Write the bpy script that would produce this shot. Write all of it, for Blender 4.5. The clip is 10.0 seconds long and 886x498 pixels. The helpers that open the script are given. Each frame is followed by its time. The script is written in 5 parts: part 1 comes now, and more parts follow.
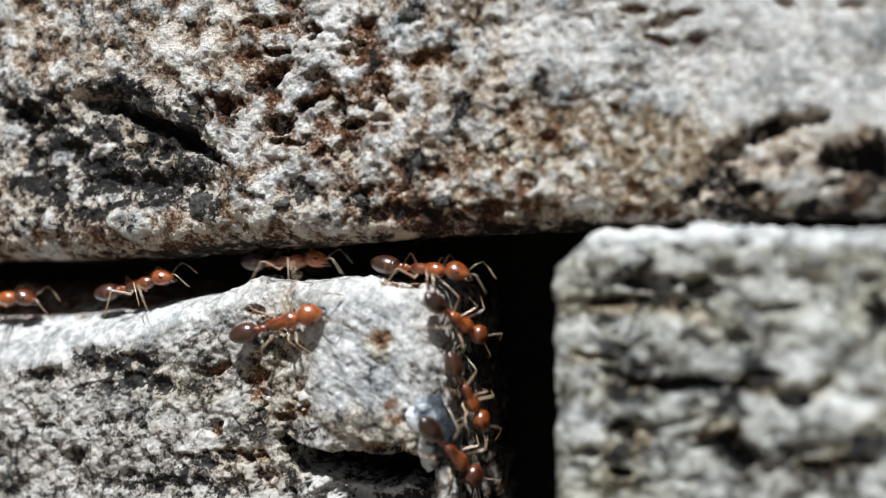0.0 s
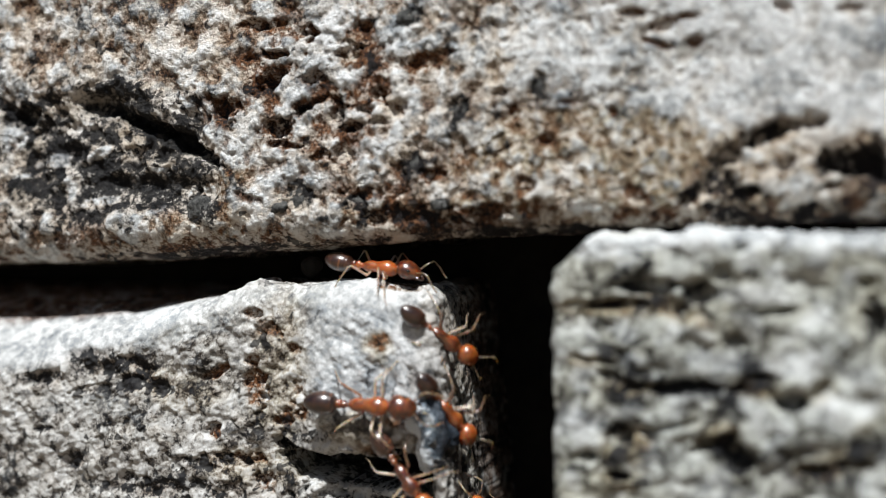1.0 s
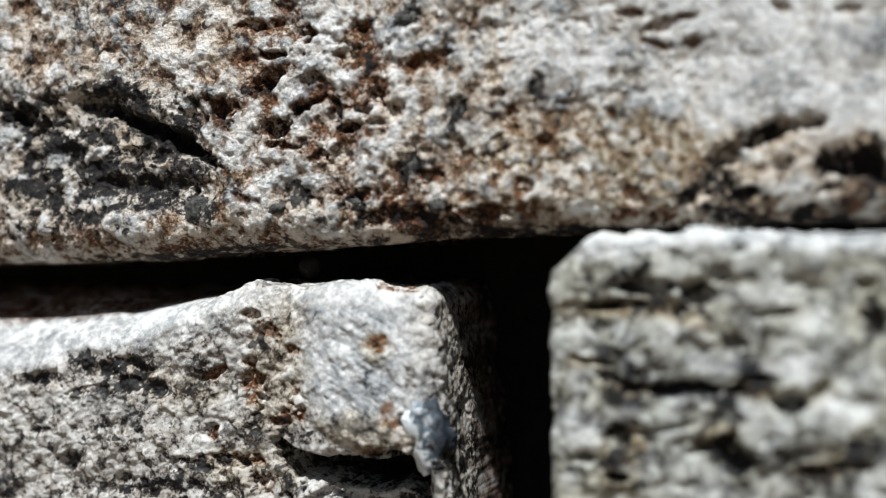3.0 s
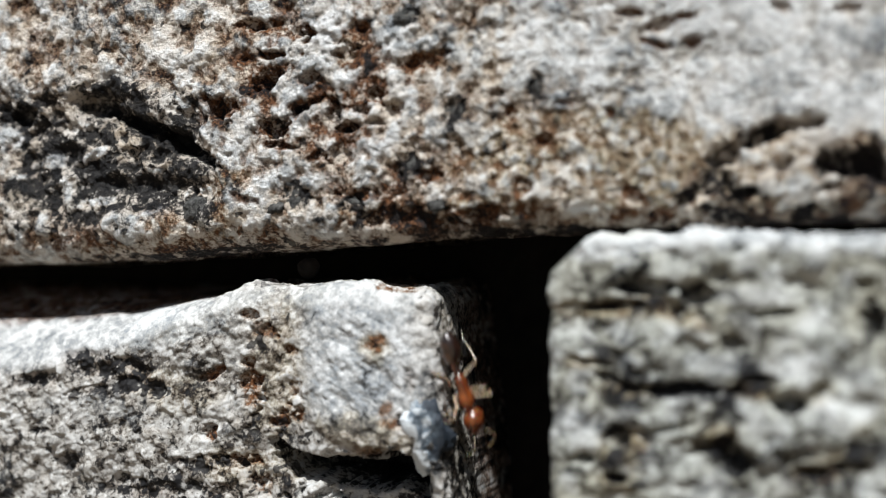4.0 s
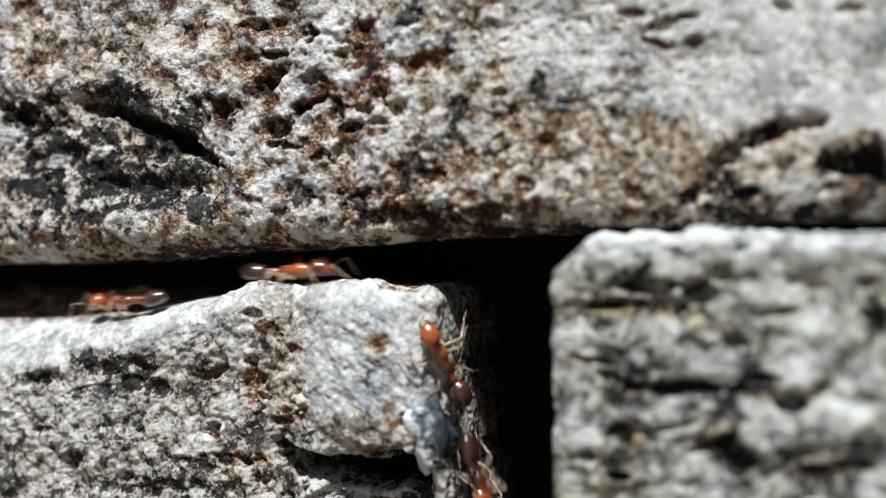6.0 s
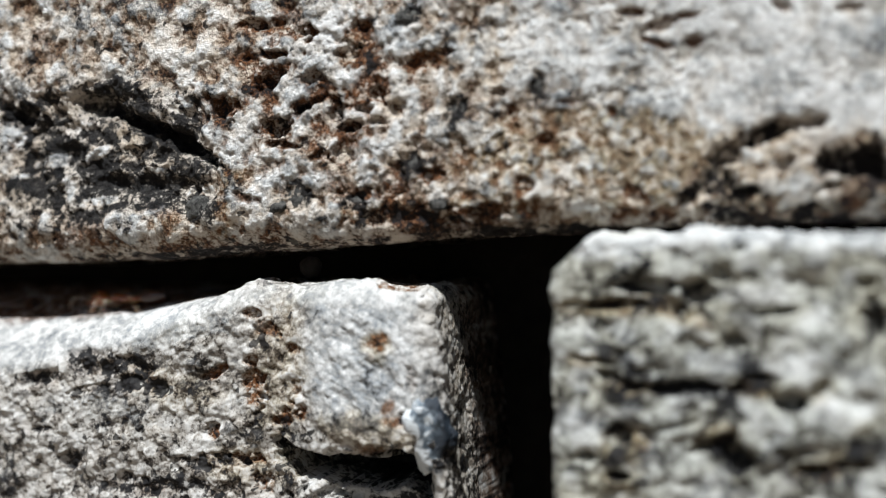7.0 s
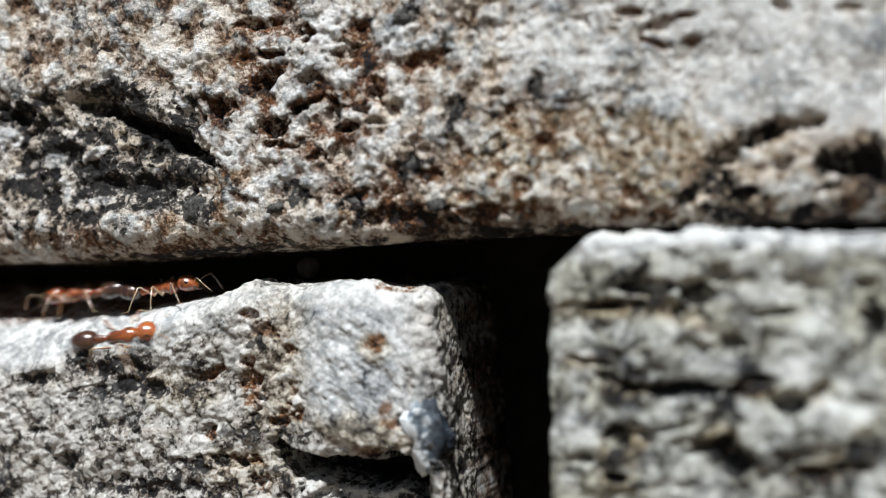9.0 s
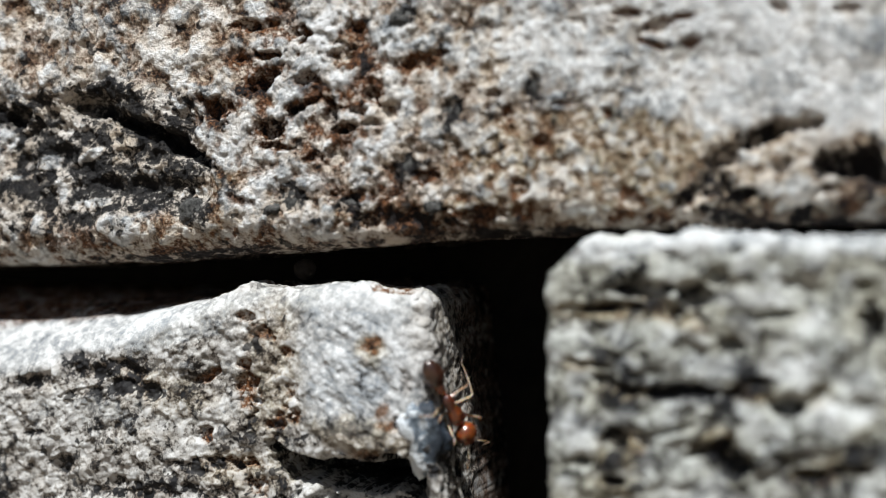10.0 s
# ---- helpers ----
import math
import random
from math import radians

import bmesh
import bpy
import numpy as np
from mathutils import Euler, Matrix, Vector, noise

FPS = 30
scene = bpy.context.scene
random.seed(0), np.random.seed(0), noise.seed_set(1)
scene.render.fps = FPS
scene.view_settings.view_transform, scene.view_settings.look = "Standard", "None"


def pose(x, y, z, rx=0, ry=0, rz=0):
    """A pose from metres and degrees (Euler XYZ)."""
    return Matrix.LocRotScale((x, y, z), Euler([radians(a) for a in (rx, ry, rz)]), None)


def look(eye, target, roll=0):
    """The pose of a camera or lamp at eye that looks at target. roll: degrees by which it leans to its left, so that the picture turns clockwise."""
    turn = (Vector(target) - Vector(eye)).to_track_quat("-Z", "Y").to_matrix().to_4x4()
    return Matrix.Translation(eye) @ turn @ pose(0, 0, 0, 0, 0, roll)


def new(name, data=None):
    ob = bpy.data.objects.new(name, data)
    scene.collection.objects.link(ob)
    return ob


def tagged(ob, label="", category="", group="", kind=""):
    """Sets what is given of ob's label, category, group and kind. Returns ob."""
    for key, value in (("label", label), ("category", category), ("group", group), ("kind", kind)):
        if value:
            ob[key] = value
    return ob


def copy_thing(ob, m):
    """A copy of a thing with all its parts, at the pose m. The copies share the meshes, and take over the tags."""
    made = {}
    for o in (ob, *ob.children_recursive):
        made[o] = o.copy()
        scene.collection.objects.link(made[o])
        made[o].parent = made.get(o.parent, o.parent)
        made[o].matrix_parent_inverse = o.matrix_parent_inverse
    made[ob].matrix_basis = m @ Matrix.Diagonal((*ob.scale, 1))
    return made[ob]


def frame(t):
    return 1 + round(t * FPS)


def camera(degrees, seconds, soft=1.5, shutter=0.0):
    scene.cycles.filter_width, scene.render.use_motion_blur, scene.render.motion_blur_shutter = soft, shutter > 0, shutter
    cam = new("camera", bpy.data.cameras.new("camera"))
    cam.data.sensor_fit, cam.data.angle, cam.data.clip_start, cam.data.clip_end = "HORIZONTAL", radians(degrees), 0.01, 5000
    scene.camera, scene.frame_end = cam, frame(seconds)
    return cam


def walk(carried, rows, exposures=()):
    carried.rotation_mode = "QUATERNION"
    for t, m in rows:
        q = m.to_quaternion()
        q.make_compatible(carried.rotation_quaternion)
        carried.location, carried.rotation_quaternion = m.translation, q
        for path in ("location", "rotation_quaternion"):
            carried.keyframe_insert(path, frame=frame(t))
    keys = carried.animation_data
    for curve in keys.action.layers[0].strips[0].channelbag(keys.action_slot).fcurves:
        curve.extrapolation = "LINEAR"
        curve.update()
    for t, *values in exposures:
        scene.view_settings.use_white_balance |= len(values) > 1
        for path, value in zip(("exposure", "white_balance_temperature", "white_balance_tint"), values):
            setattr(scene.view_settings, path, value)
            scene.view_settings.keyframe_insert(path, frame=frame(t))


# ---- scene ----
# All plan sizes below are in millimetres; MM turns them into metres.
MM = 0.001

# ---------------- camera ----------------
cam = camera(40, 10.0, soft=1.0, shutter=0.22)
cam.data.dof.use_dof = True
cam.data.dof.focus_distance = 0.0440
cam.data.dof.aperture_fstop = 29.0
PATH = [
    (0.0, pose(0.012852, -0.039127, -0.000136, 90, 0, 18.43)),
    (0.5, pose(0.012885, -0.039118, -0.000107, 90, 0, 18.43)),
    (1.0, pose(0.012903, -0.039064, -0.000042, 90, 0, 18.43)),
    (1.5, pose(0.012929, -0.039091, -0.000016, 90, 0, 18.43)),
    (2.0, pose(0.012936, -0.039072, -0.000017, 90, 0, 18.43)),
    (2.5, pose(0.012937, -0.039023, -0.000016, 90, 0, 18.43)),
    (4.0, pose(0.012957, -0.038886, -0.000004, 90, 0, 18.43)),
    (4.5, pose(0.012962, -0.038897, 0.000000, 90, 0, 18.43)),
    (5.0, pose(0.012963, -0.038908, -0.000000, 90, 0, 18.43)),
    (5.5, pose(0.012911, -0.039042, -0.000013, 90, 0, 18.43)),
    (7.0, pose(0.012926, -0.039002, -0.000042, 90, 0, 18.43)),
    (7.5, pose(0.012940, -0.038934, -0.000030, 90, 0, 18.43)),
    (8.0, pose(0.012937, -0.038910, -0.000031, 90, 0, 18.43)),
    (8.5, pose(0.012940, -0.038883, -0.000030, 90, 0, 18.43)),
    (9.0, pose(0.012947, -0.038826, -0.000018, 90, 0, 18.43)),
    (9.5, pose(0.012977, -0.038671, 0.000028, 90, 0, 18.43)),
    (10.0, pose(0.012989, -0.038632, 0.000047, 90, 0, 18.43)),
]
walk(cam, PATH, exposures=((0.0, 0.0), (10.0, 0.0)))

# ---------------- light ----------------
SUN_TO = Vector((0.07, -0.50, 0.86)).normalized()      # the way to the sun
world = bpy.data.worlds.new("sky")
scene.world = world
world.use_nodes = True
sky = world.node_tree.nodes.new("ShaderNodeTexSky")
sky.sky_type = "NISHITA"
sky.sun_disc = False
sky.sun_elevation = math.asin(SUN_TO.z)
sky.sun_rotation = math.atan2(SUN_TO.x, SUN_TO.y)
back = world.node_tree.nodes["Background"]
back.inputs["Strength"].default_value = 0.029
world.node_tree.links.new(sky.outputs["Color"], back.inputs["Color"])
sun_data = bpy.data.lights.new("sun", "SUN")
sun_data.energy = 5.5
sun_data.angle = radians(3)
sun_data.color = (1.0, 0.998, 0.99)
sun = new("sun", sun_data)
sun.matrix_world = look(SUN_TO * 0.5, (0, 0, 0))


# ---------------- materials ----------------
def shader(name, rough=0.7, metal=0.0):
    """A node material: its tree, a maker of nodes, a linker and the Principled node."""
    mat = bpy.data.materials.new(name)
    mat.use_nodes = True
    tree = mat.node_tree
    bsdf = tree.nodes["Principled BSDF"]
    bsdf.inputs["Roughness"].default_value = rough
    bsdf.inputs["Specular IOR Level"].default_value = 0.5 if rough < 0.5 else 0.3
    bsdf.inputs["Metallic"].default_value = metal

    def node(kind, **values):
        n = tree.nodes.new(kind)
        for key, value in values.items():
            if key in n.inputs:
                n.inputs[key].default_value = value
            else:
                setattr(n, key, value)
        return n

    return mat, node, tree.links.new, bsdf


def grain_coords(node, link):
    """Object coordinates in millimetres."""
    tc, mp = node("ShaderNodeTexCoord"), node("ShaderNodeMapping")
    mp.inputs["Scale"].default_value = (1000, 1000, 1000)
    link(tc.outputs["Object"], mp.inputs["Vector"])
    return mp.outputs["Vector"]


def noise_of(node, link, co, scale, detail=4.0, rough=0.6, distort=0.0):
    n = node("ShaderNodeTexNoise", Scale=scale, Detail=detail, Roughness=rough, Distortion=distort)
    link(co, n.inputs["Vector"])
    return n.outputs["Fac"]


def ramp(node, link, fac, stops):
    r = node("ShaderNodeValToRGB")
    els = r.color_ramp.elements
    while len(els) < len(stops):
        els.new(0.5)
    for el, (at, c) in zip(els, stops):
        el.position = at
        el.color = (*c, 1) if len(c) == 3 else (c[0], c[0], c[0], 1)
    link(fac, r.inputs["Fac"])
    return r.outputs["Color"]


def mixed(node, link, fac, a, b, how="MIX"):
    m = node("ShaderNodeMix", data_type="RGBA", blend_type=how)
    for sock, v in ((m.inputs[0], fac), (m.inputs[6], a), (m.inputs[7], b)):
        if isinstance(v, bpy.types.NodeSocket):
            link(v, sock)
        else:
            sock.default_value = v if isinstance(v, float) else (*v, 1)
    return m.outputs[2]


def math_of(node, link, op, a, b=0.0, c=0.0, clamp=False):
    m = node("ShaderNodeMath", operation=op, use_clamp=clamp)
    for sock, v in zip(m.inputs, (a, b, c)):
        if isinstance(v, bpy.types.NodeSocket):
            link(v, sock)
        else:
            sock.default_value = v
    return m.outputs[0]


def granite(name, pale, mid, deep, tan, tan_share, speck, fine, murk, bite, smoke=0.33):
    """Weathered granite: pale feldspar, grey quartz, tan staining, black mica. The mesh carries its own tones:
    red = dark mineral and painted shade, green = iron stain and brown shade, blue = clean quartz and lit tops, alpha =
    ochre bloom."""
    mat, node, link, bsdf = shader(name, 0.72)
    co = grain_coords(node, link)
    at = node("ShaderNodeAttribute", attribute_name="mineral_shade")
    sep = node("ShaderNodeSeparateColor")
    link(at.outputs["Color"], sep.inputs["Color"])
    dark_at, rust_at, quartz_at = sep.outputs[0], sep.outputs[1], sep.outputs[2]
    n1 = noise_of(node, link, co, 1.0 * fine, 4, 0.65, 0.4)
    n2 = noise_of(node, link, co, 3.4 * fine, 4, 0.7, 0.3)
    n3 = noise_of(node, link, co, 0.45, 4, 0.6, 0.6)
    n4 = noise_of(node, link, co, 9.0 * fine, 3, 0.7)
    cells = node("ShaderNodeTexVoronoi", Scale=3.6 * fine, Randomness=1.0)
    link(co, cells.inputs["Vector"])
    cell_v = node("ShaderNodeSeparateColor")
    link(cells.outputs["Color"], cell_v.inputs["Color"])
    tone = math_of(node, link, "MULTIPLY", n1, 0.38)
    for n, w in ((n2, 0.32), (n4, 0.22), (cell_v.outputs[0], 0.08)):
        tone = math_of(node, link, "MULTIPLY_ADD", n, w, tone)
    n5 = noise_of(node, link, co, 0.38, 3, 0.55, 0.8)
    tone = math_of(node, link, "ADD", tone, math_of(node, link, "MULTIPLY_ADD", n5, 0.30, -0.15))
    base = ramp(node, link, tone, [(0.425 + murk, deep), (0.47 + murk, tuple(0.85 * v for v in mid)), (0.51 + murk, tuple(0.5 * (a + b) for a, b in zip(pale, mid))), (0.55 + murk, pale)])
    # tan staining in drifts
    stain = math_of(node, link, "MULTIPLY_ADD", n3, 3.0, tan_share - 2.0, True)
    base = mixed(node, link, math_of(node, link, "MULTIPLY", stain, n2), base, tan, "MULTIPLY")
    # clean quartz lumps, and tops whitened as lit
    q = min(1.0, 0.36 + 0.84 * pale[0])
    qcol = ramp(node, link, tone, [(0.40, (smoke * q, 1.1 * smoke * q, 1.18 * smoke * q)), (0.47, (0.60 * q, 0.635 * q, 0.65 * q)), (0.55, (0.86 * q, 0.895 * q, 0.91 * q))])
    base = mixed(node, link, math_of(node, link, "MULTIPLY", quartz_at, 0.85), base, qcol)
    # ochre bloom, thickest between the pale grains
    bloom = math_of(node, link, "MULTIPLY_ADD", tone, -7.5, 4.55 + 7.5 * murk, True)
    bloom = math_of(node, link, "MULTIPLY", bloom, at.outputs["Alpha"], 0.0, True)
    base = mixed(node, link, bloom, base, ramp(node, link, n2, [(0.36, (0.46, 0.31, 0.16)), (0.60, (0.93, 0.82, 0.59))]), "MULTIPLY")
    # iron stain, and the brown of painted shade
    rust_f = math_of(node, link, "MULTIPLY_ADD", tone, -10.0, 5.95 + 10.0 * murk, True)
    rust_f = math_of(node, link, "MULTIPLY", rust_f, rust_at, 0.0, True)
    rust_c = ramp(node, link, n4, [(0.36, (0.036, 0.015, 0.007)), (0.64, (0.25, 0.105, 0.040))])
    base = mixed(node, link, rust_f, base, rust_c)
    # black mica flakes, loose and in the mapped patches, and the mapped painted shade
    flake = math_of(node, link, "GREATER_THAN", math_of(node, link, "SUBTRACT", cell_v.outputs[1], math_of(node, link, "MULTIPLY", quartz_at, 0.3)), 1.0 - speck)
    d = math_of(node, link, "MULTIPLY_ADD", quartz_at, -0.55, math_of(node, link, "MULTIPLY_ADD", tone, -11.0, 5.4))
    d = math_of(node, link, "ADD", d, math_of(node, link, "MULTIPLY_ADD", dark_at, 1.4, -0.5), 0.0, True)
    d = math_of(node, link, "MAXIMUM", math_of(node, link, "MULTIPLY", dark_at, 0.15), math_of(node, link, "MULTIPLY", d, 0.96))
    d = math_of(node, link, "MAXIMUM", d, math_of(node, link, "MULTIPLY", flake, 0.85))
    base = mixed(node, link, d, base, (0.009, 0.010, 0.012))
    link(base, bsdf.inputs["Base Color"])
    link(ramp(node, link, n2, [(0.3, (0.85,)), (0.7, (0.5,))]), bsdf.inputs["Roughness"])
    bump = node("ShaderNodeBump", Strength=bite, Distance=0.00012)
    link(n4, bump.inputs["Height"])
    link(bump.outputs["Normal"], bsdf.inputs["Normal"])
    return mat


def plain_rough(name, c0, c1, scale, rough=0.85, bump_mm=0.1):
    mat, node, link, bsdf = shader(name, rough)
    co = grain_coords(node, link)
    n = noise_of(node, link, co, scale, 6, 0.65)
    link(ramp(node, link, n, [(0.35, c0), (0.65, c1)]), bsdf.inputs["Base Color"])
    bump = node("ShaderNodeBump", Strength=0.7, Distance=bump_mm * MM)
    link(noise_of(node, link, co, scale * 3, 4, 0.7), bump.inputs["Height"])
    link(bump.outputs["Normal"], bsdf.inputs["Normal"])
    return mat


def chitin(name, c0, c1, rough, scale=3.0, coat=0.4, sss=0.0):
    """Glossy insect shell, faintly mottled."""
    mat, node, link, bsdf = shader(name, rough)
    co = grain_coords(node, link)
    n = noise_of(node, link, co, scale, 3, 0.6)
    info = node("ShaderNodeObjectInfo")
    own = math_of(node, link, "MULTIPLY_ADD", info.outputs["Random"], 0.3, -0.15)
    link(ramp(node, link, math_of(node, link, "ADD", n, own), [(0.33, c0), (0.67, c1)]), bsdf.inputs["Base Color"])
    bsdf.inputs["Coat Weight"].default_value = coat
    bsdf.inputs["Coat Roughness"].default_value = 0.24
    bsdf.inputs["Coat IOR"].default_value = 1.75
    bsdf.inputs["Subsurface Weight"].default_value = sss
    bsdf.inputs["Subsurface Radius"].default_value = (0.0005, 0.00016, 0.00005)
    bsdf.inputs["Subsurface Scale"].default_value = 1.0
    bump = node("ShaderNodeBump", Strength=0.25, Distance=0.00002)
    link(noise_of(node, link, co, 22, 2, 0.6), bump.inputs["Height"])
    link(bump.outputs["Normal"], bsdf.inputs["Normal"])
    return mat


M_UPPER = granite("granite_stained", (0.79, 0.75, 0.69), (0.325, 0.28, 0.225), (0.028, 0.020, 0.015), (0.70, 0.54, 0.33), 0.80, 0.04, 1.0, -0.004, 1.35)
M_LOWER = granite("granite_grey", (0.53, 0.535, 0.525), (0.32, 0.31, 0.292), (0.075, 0.066, 0.058), (0.76, 0.62, 0.45), 0.50, 0.05, 1.0, 0.012, 0.22, 0.48)
M_RIGHT = granite("granite_pale", (0.50, 0.525, 0.50), (0.31, 0.325, 0.30), (0.065, 0.064, 0.054), (0.66, 0.57, 0.36), 0.80, 0.03, 0.55, 0.016, 0.9)
# mortar near black: the joint's deep shade is put into its colour
M_MORTAR = plain_rough("shade_mortar", (0.004, 0.0035, 0.003), (0.012, 0.010, 0.008), 1.2)
M_AMBER = chitin("amber_shell", (0.075, 0.016, 0.005), (0.42, 0.115, 0.020), 0.34, coat=1.0, sss=0.6)
M_BROWN = chitin("brown_shell", (0.014, 0.006, 0.004), (0.065, 0.022, 0.011), 0.34, coat=1.0)
M_BAND = chitin("tawny_band", (0.05, 0.018, 0.008), (0.20, 0.075, 0.028), 0.3, coat=1.0)
M_LEG = chitin("leg_shell", (0.26, 0.14, 0.08), (0.60, 0.45, 0.33), 0.3, coat=1.0, sss=0.3)
M_EYE = chitin("eye_shell", (0.01, 0.008, 0.007), (0.02, 0.016, 0.012), 0.15)
def zoned_crystal():
    """Feldspar, milky on one side and slate blue on the other."""
    mat, node, link, bsdf = shader("blue_feldspar", 0.42)
    co = grain_coords(node, link)
    sep = node("ShaderNodeSeparateXYZ")
    link(co, sep.inputs["Vector"])
    n = noise_of(node, link, co, 1.6, 5, 0.65, 0.5)
    zone = math_of(node, link, "MULTIPLY_ADD", sep.outputs["X"], -0.75, math_of(node, link, "MULTIPLY_ADD", n, 2.6, -0.98))
    link(ramp(node, link, zone, [(0.10, (0.03, 0.042, 0.058)), (0.36, (0.17, 0.22, 0.27)), (0.56, (0.70, 0.76, 0.80))]), bsdf.inputs["Base Color"])
    bump = node("ShaderNodeBump", Strength=0.7, Distance=0.0002)
    link(noise_of(node, link, co, 5, 4, 0.7), bump.inputs["Height"])
    link(bump.outputs["Normal"], bsdf.inputs["Normal"])
    return mat


M_CRYSTAL = zoned_crystal()
M_GRAIN = plain_rough("black_hornblende", (0.008, 0.009, 0.010), (0.15, 0.152, 0.145), 5.0, 0.5, 0.14)
M_EARTH = plain_rough("trodden_earth", (0.10, 0.075, 0.05), (0.19, 0.15, 0.11), 0.05, 0.95, 2.0)
M_PLAIN = plain_rough("plain_granite", (0.16, 0.155, 0.145), (0.42, 0.41, 0.39), 0.25, 0.85, 0.4)
M_PEBBLE = plain_rough("dusty_pebble", (0.010, 0.008, 0.006), (0.028, 0.021, 0.016), 3.0)


# ---------------- numeric noise for the stone faces ----------------
def lattice(ix, iy, iz, salt):
    h = (ix * 374761393 + iy * 668265263 + iz * 2147483647 + salt * 974634777) & 0xFFFFFFFF
    h = ((h ^ (h >> 13)) * 1274126177) & 0xFFFFFFFF
    h = ((h ^ (h >> 16)) * 2246822519) & 0xFFFFFFFF
    return ((h ^ (h >> 15)) & 0xFFFFFF) / float(0xFFFFFF)


def vnoise(p, size, salt):
    """Smooth value noise, -1 to 1, in cells of that size."""
    q = p / size
    i = np.floor(q).astype(np.int64)
    f = q - i
    f = f * f * f * (f * (f * 6 - 15) + 10)
    out = 0.0
    for a in (0, 1):
        wx = f[..., 0] if a else 1 - f[..., 0]
        for b in (0, 1):
            wy = f[..., 1] if b else 1 - f[..., 1]
            for c in (0, 1):
                wz = f[..., 2] if c else 1 - f[..., 2]
                out = out + wx * wy * wz * lattice(i[..., 0] + a, i[..., 1] + b, i[..., 2] + c, salt)
    return out * 2 - 1


TWIST = np.array(Euler((0.5, 0.8, 0.3)).to_matrix())


def fbm(p, size, salt, octaves=4, gain=0.5, ridge=False):
    total, amp, norm = 0.0, 1.0, 0.0
    for o in range(octaves):
        p = p @ TWIST + 3.7
        n = vnoise(p, size / 2.03 ** o, salt + o)
        total = total + amp * (1 - 2 * np.abs(n) if ridge else n)
        norm += amp
        amp *= gain
    return total / norm


def cells(p, size, salt):
    """Worley noise: distance to the nearest and second nearest seed, and a random value of the nearest cell."""
    q = p / size
    i = np.floor(q).astype(np.int64)
    d1 = np.full(q.shape[:-1], 9.0)
    d2 = d1.copy()
    val = np.zeros_like(d1)
    for a in (-1, 0, 1):
        for b in (-1, 0, 1):
            for c in (-1, 0, 1):
                j = (i[..., 0] + a, i[..., 1] + b, i[..., 2] + c)
                dx = j[0] + lattice(*j, salt) - q[..., 0]
                dy = j[1] + lattice(*j, salt + 1) - q[..., 1]
                dz = j[2] + lattice(*j, salt + 2) - q[..., 2]
                d = np.sqrt(dx * dx + dy * dy + dz * dz)
                near = d < d1
                d2 = np.where(near, d1, np.minimum(d2, d))
                val = np.where(near, lattice(*j, salt + 3), val)
                d1 = np.where(near, d, d1)
    return d1, d2, val


def step(a, b, x):
    t = np.clip((x - a) / (b - a), 0, 1)
    return t * t * (3 - 2 * t)


def patch(x, z, spots, wob):
    """Soft-edged patches: each spot is x, z, half width, half height, lean in degrees, strength."""
    out = np.zeros_like(x)
    for cx, cz, rx, rz, lean, k in spots:
        c, s = math.cos(radians(lean)), math.sin(radians(lean))
        dx, dz = x - cx, z - cz
        r = np.sqrt(((dx * c + dz * s) / rx) ** 2 + ((-dx * s + dz * c) / rz) ** 2) + wob
        out = np.maximum(out, k * (1 - step(0.55, 1.15, r)))
    return out


# ---------------- building blocks ----------------
def fold(s, lo, hi, r, deep):
    """A strip that runs up one side of a block, round its edge, over the front, round the other edge and back. s: runs of the strip."""
    arc = r * math.pi / 2
    a = np.clip((lo + r - s) / arc, 0, 1) * math.pi / 2
    b = np.clip((s - hi + r) / arc, 0, 1) * math.pi / 2
    place = np.clip(s, lo + r, hi - r) - r * np.sin(a) + r * np.sin(b)
    back = r * (1 - np.cos(a)) + r * (1 - np.cos(b))
    back += np.clip(lo + r - arc - s, 0, deep) + np.clip(s - (hi - r + arc), 0, deep)
    return place, back


def runs(lo, hi, r, deep, fine_lo, fine_hi, fine, coarse):
    """Runs for fold(): fine steps inside a stretch, coarse ones outside."""
    arc = r * math.pi / 2
    first, last = lo + r - arc - deep, hi - r + arc + deep
    fine_lo, fine_hi = max(first, fine_lo), min(last, fine_hi)
    parts = []
    if first < fine_lo:
        parts.append(np.linspace(first, fine_lo, max(2, int((fine_lo - first) / coarse)))[:-1])
    parts.append(np.linspace(fine_lo, fine_hi, int((fine_hi - fine_lo) / fine)))
    if last > fine_hi:
        parts.append(np.linspace(fine_hi, last, max(2, int((last - fine_hi) / coarse)))[1:])
    return np.concatenate(parts)


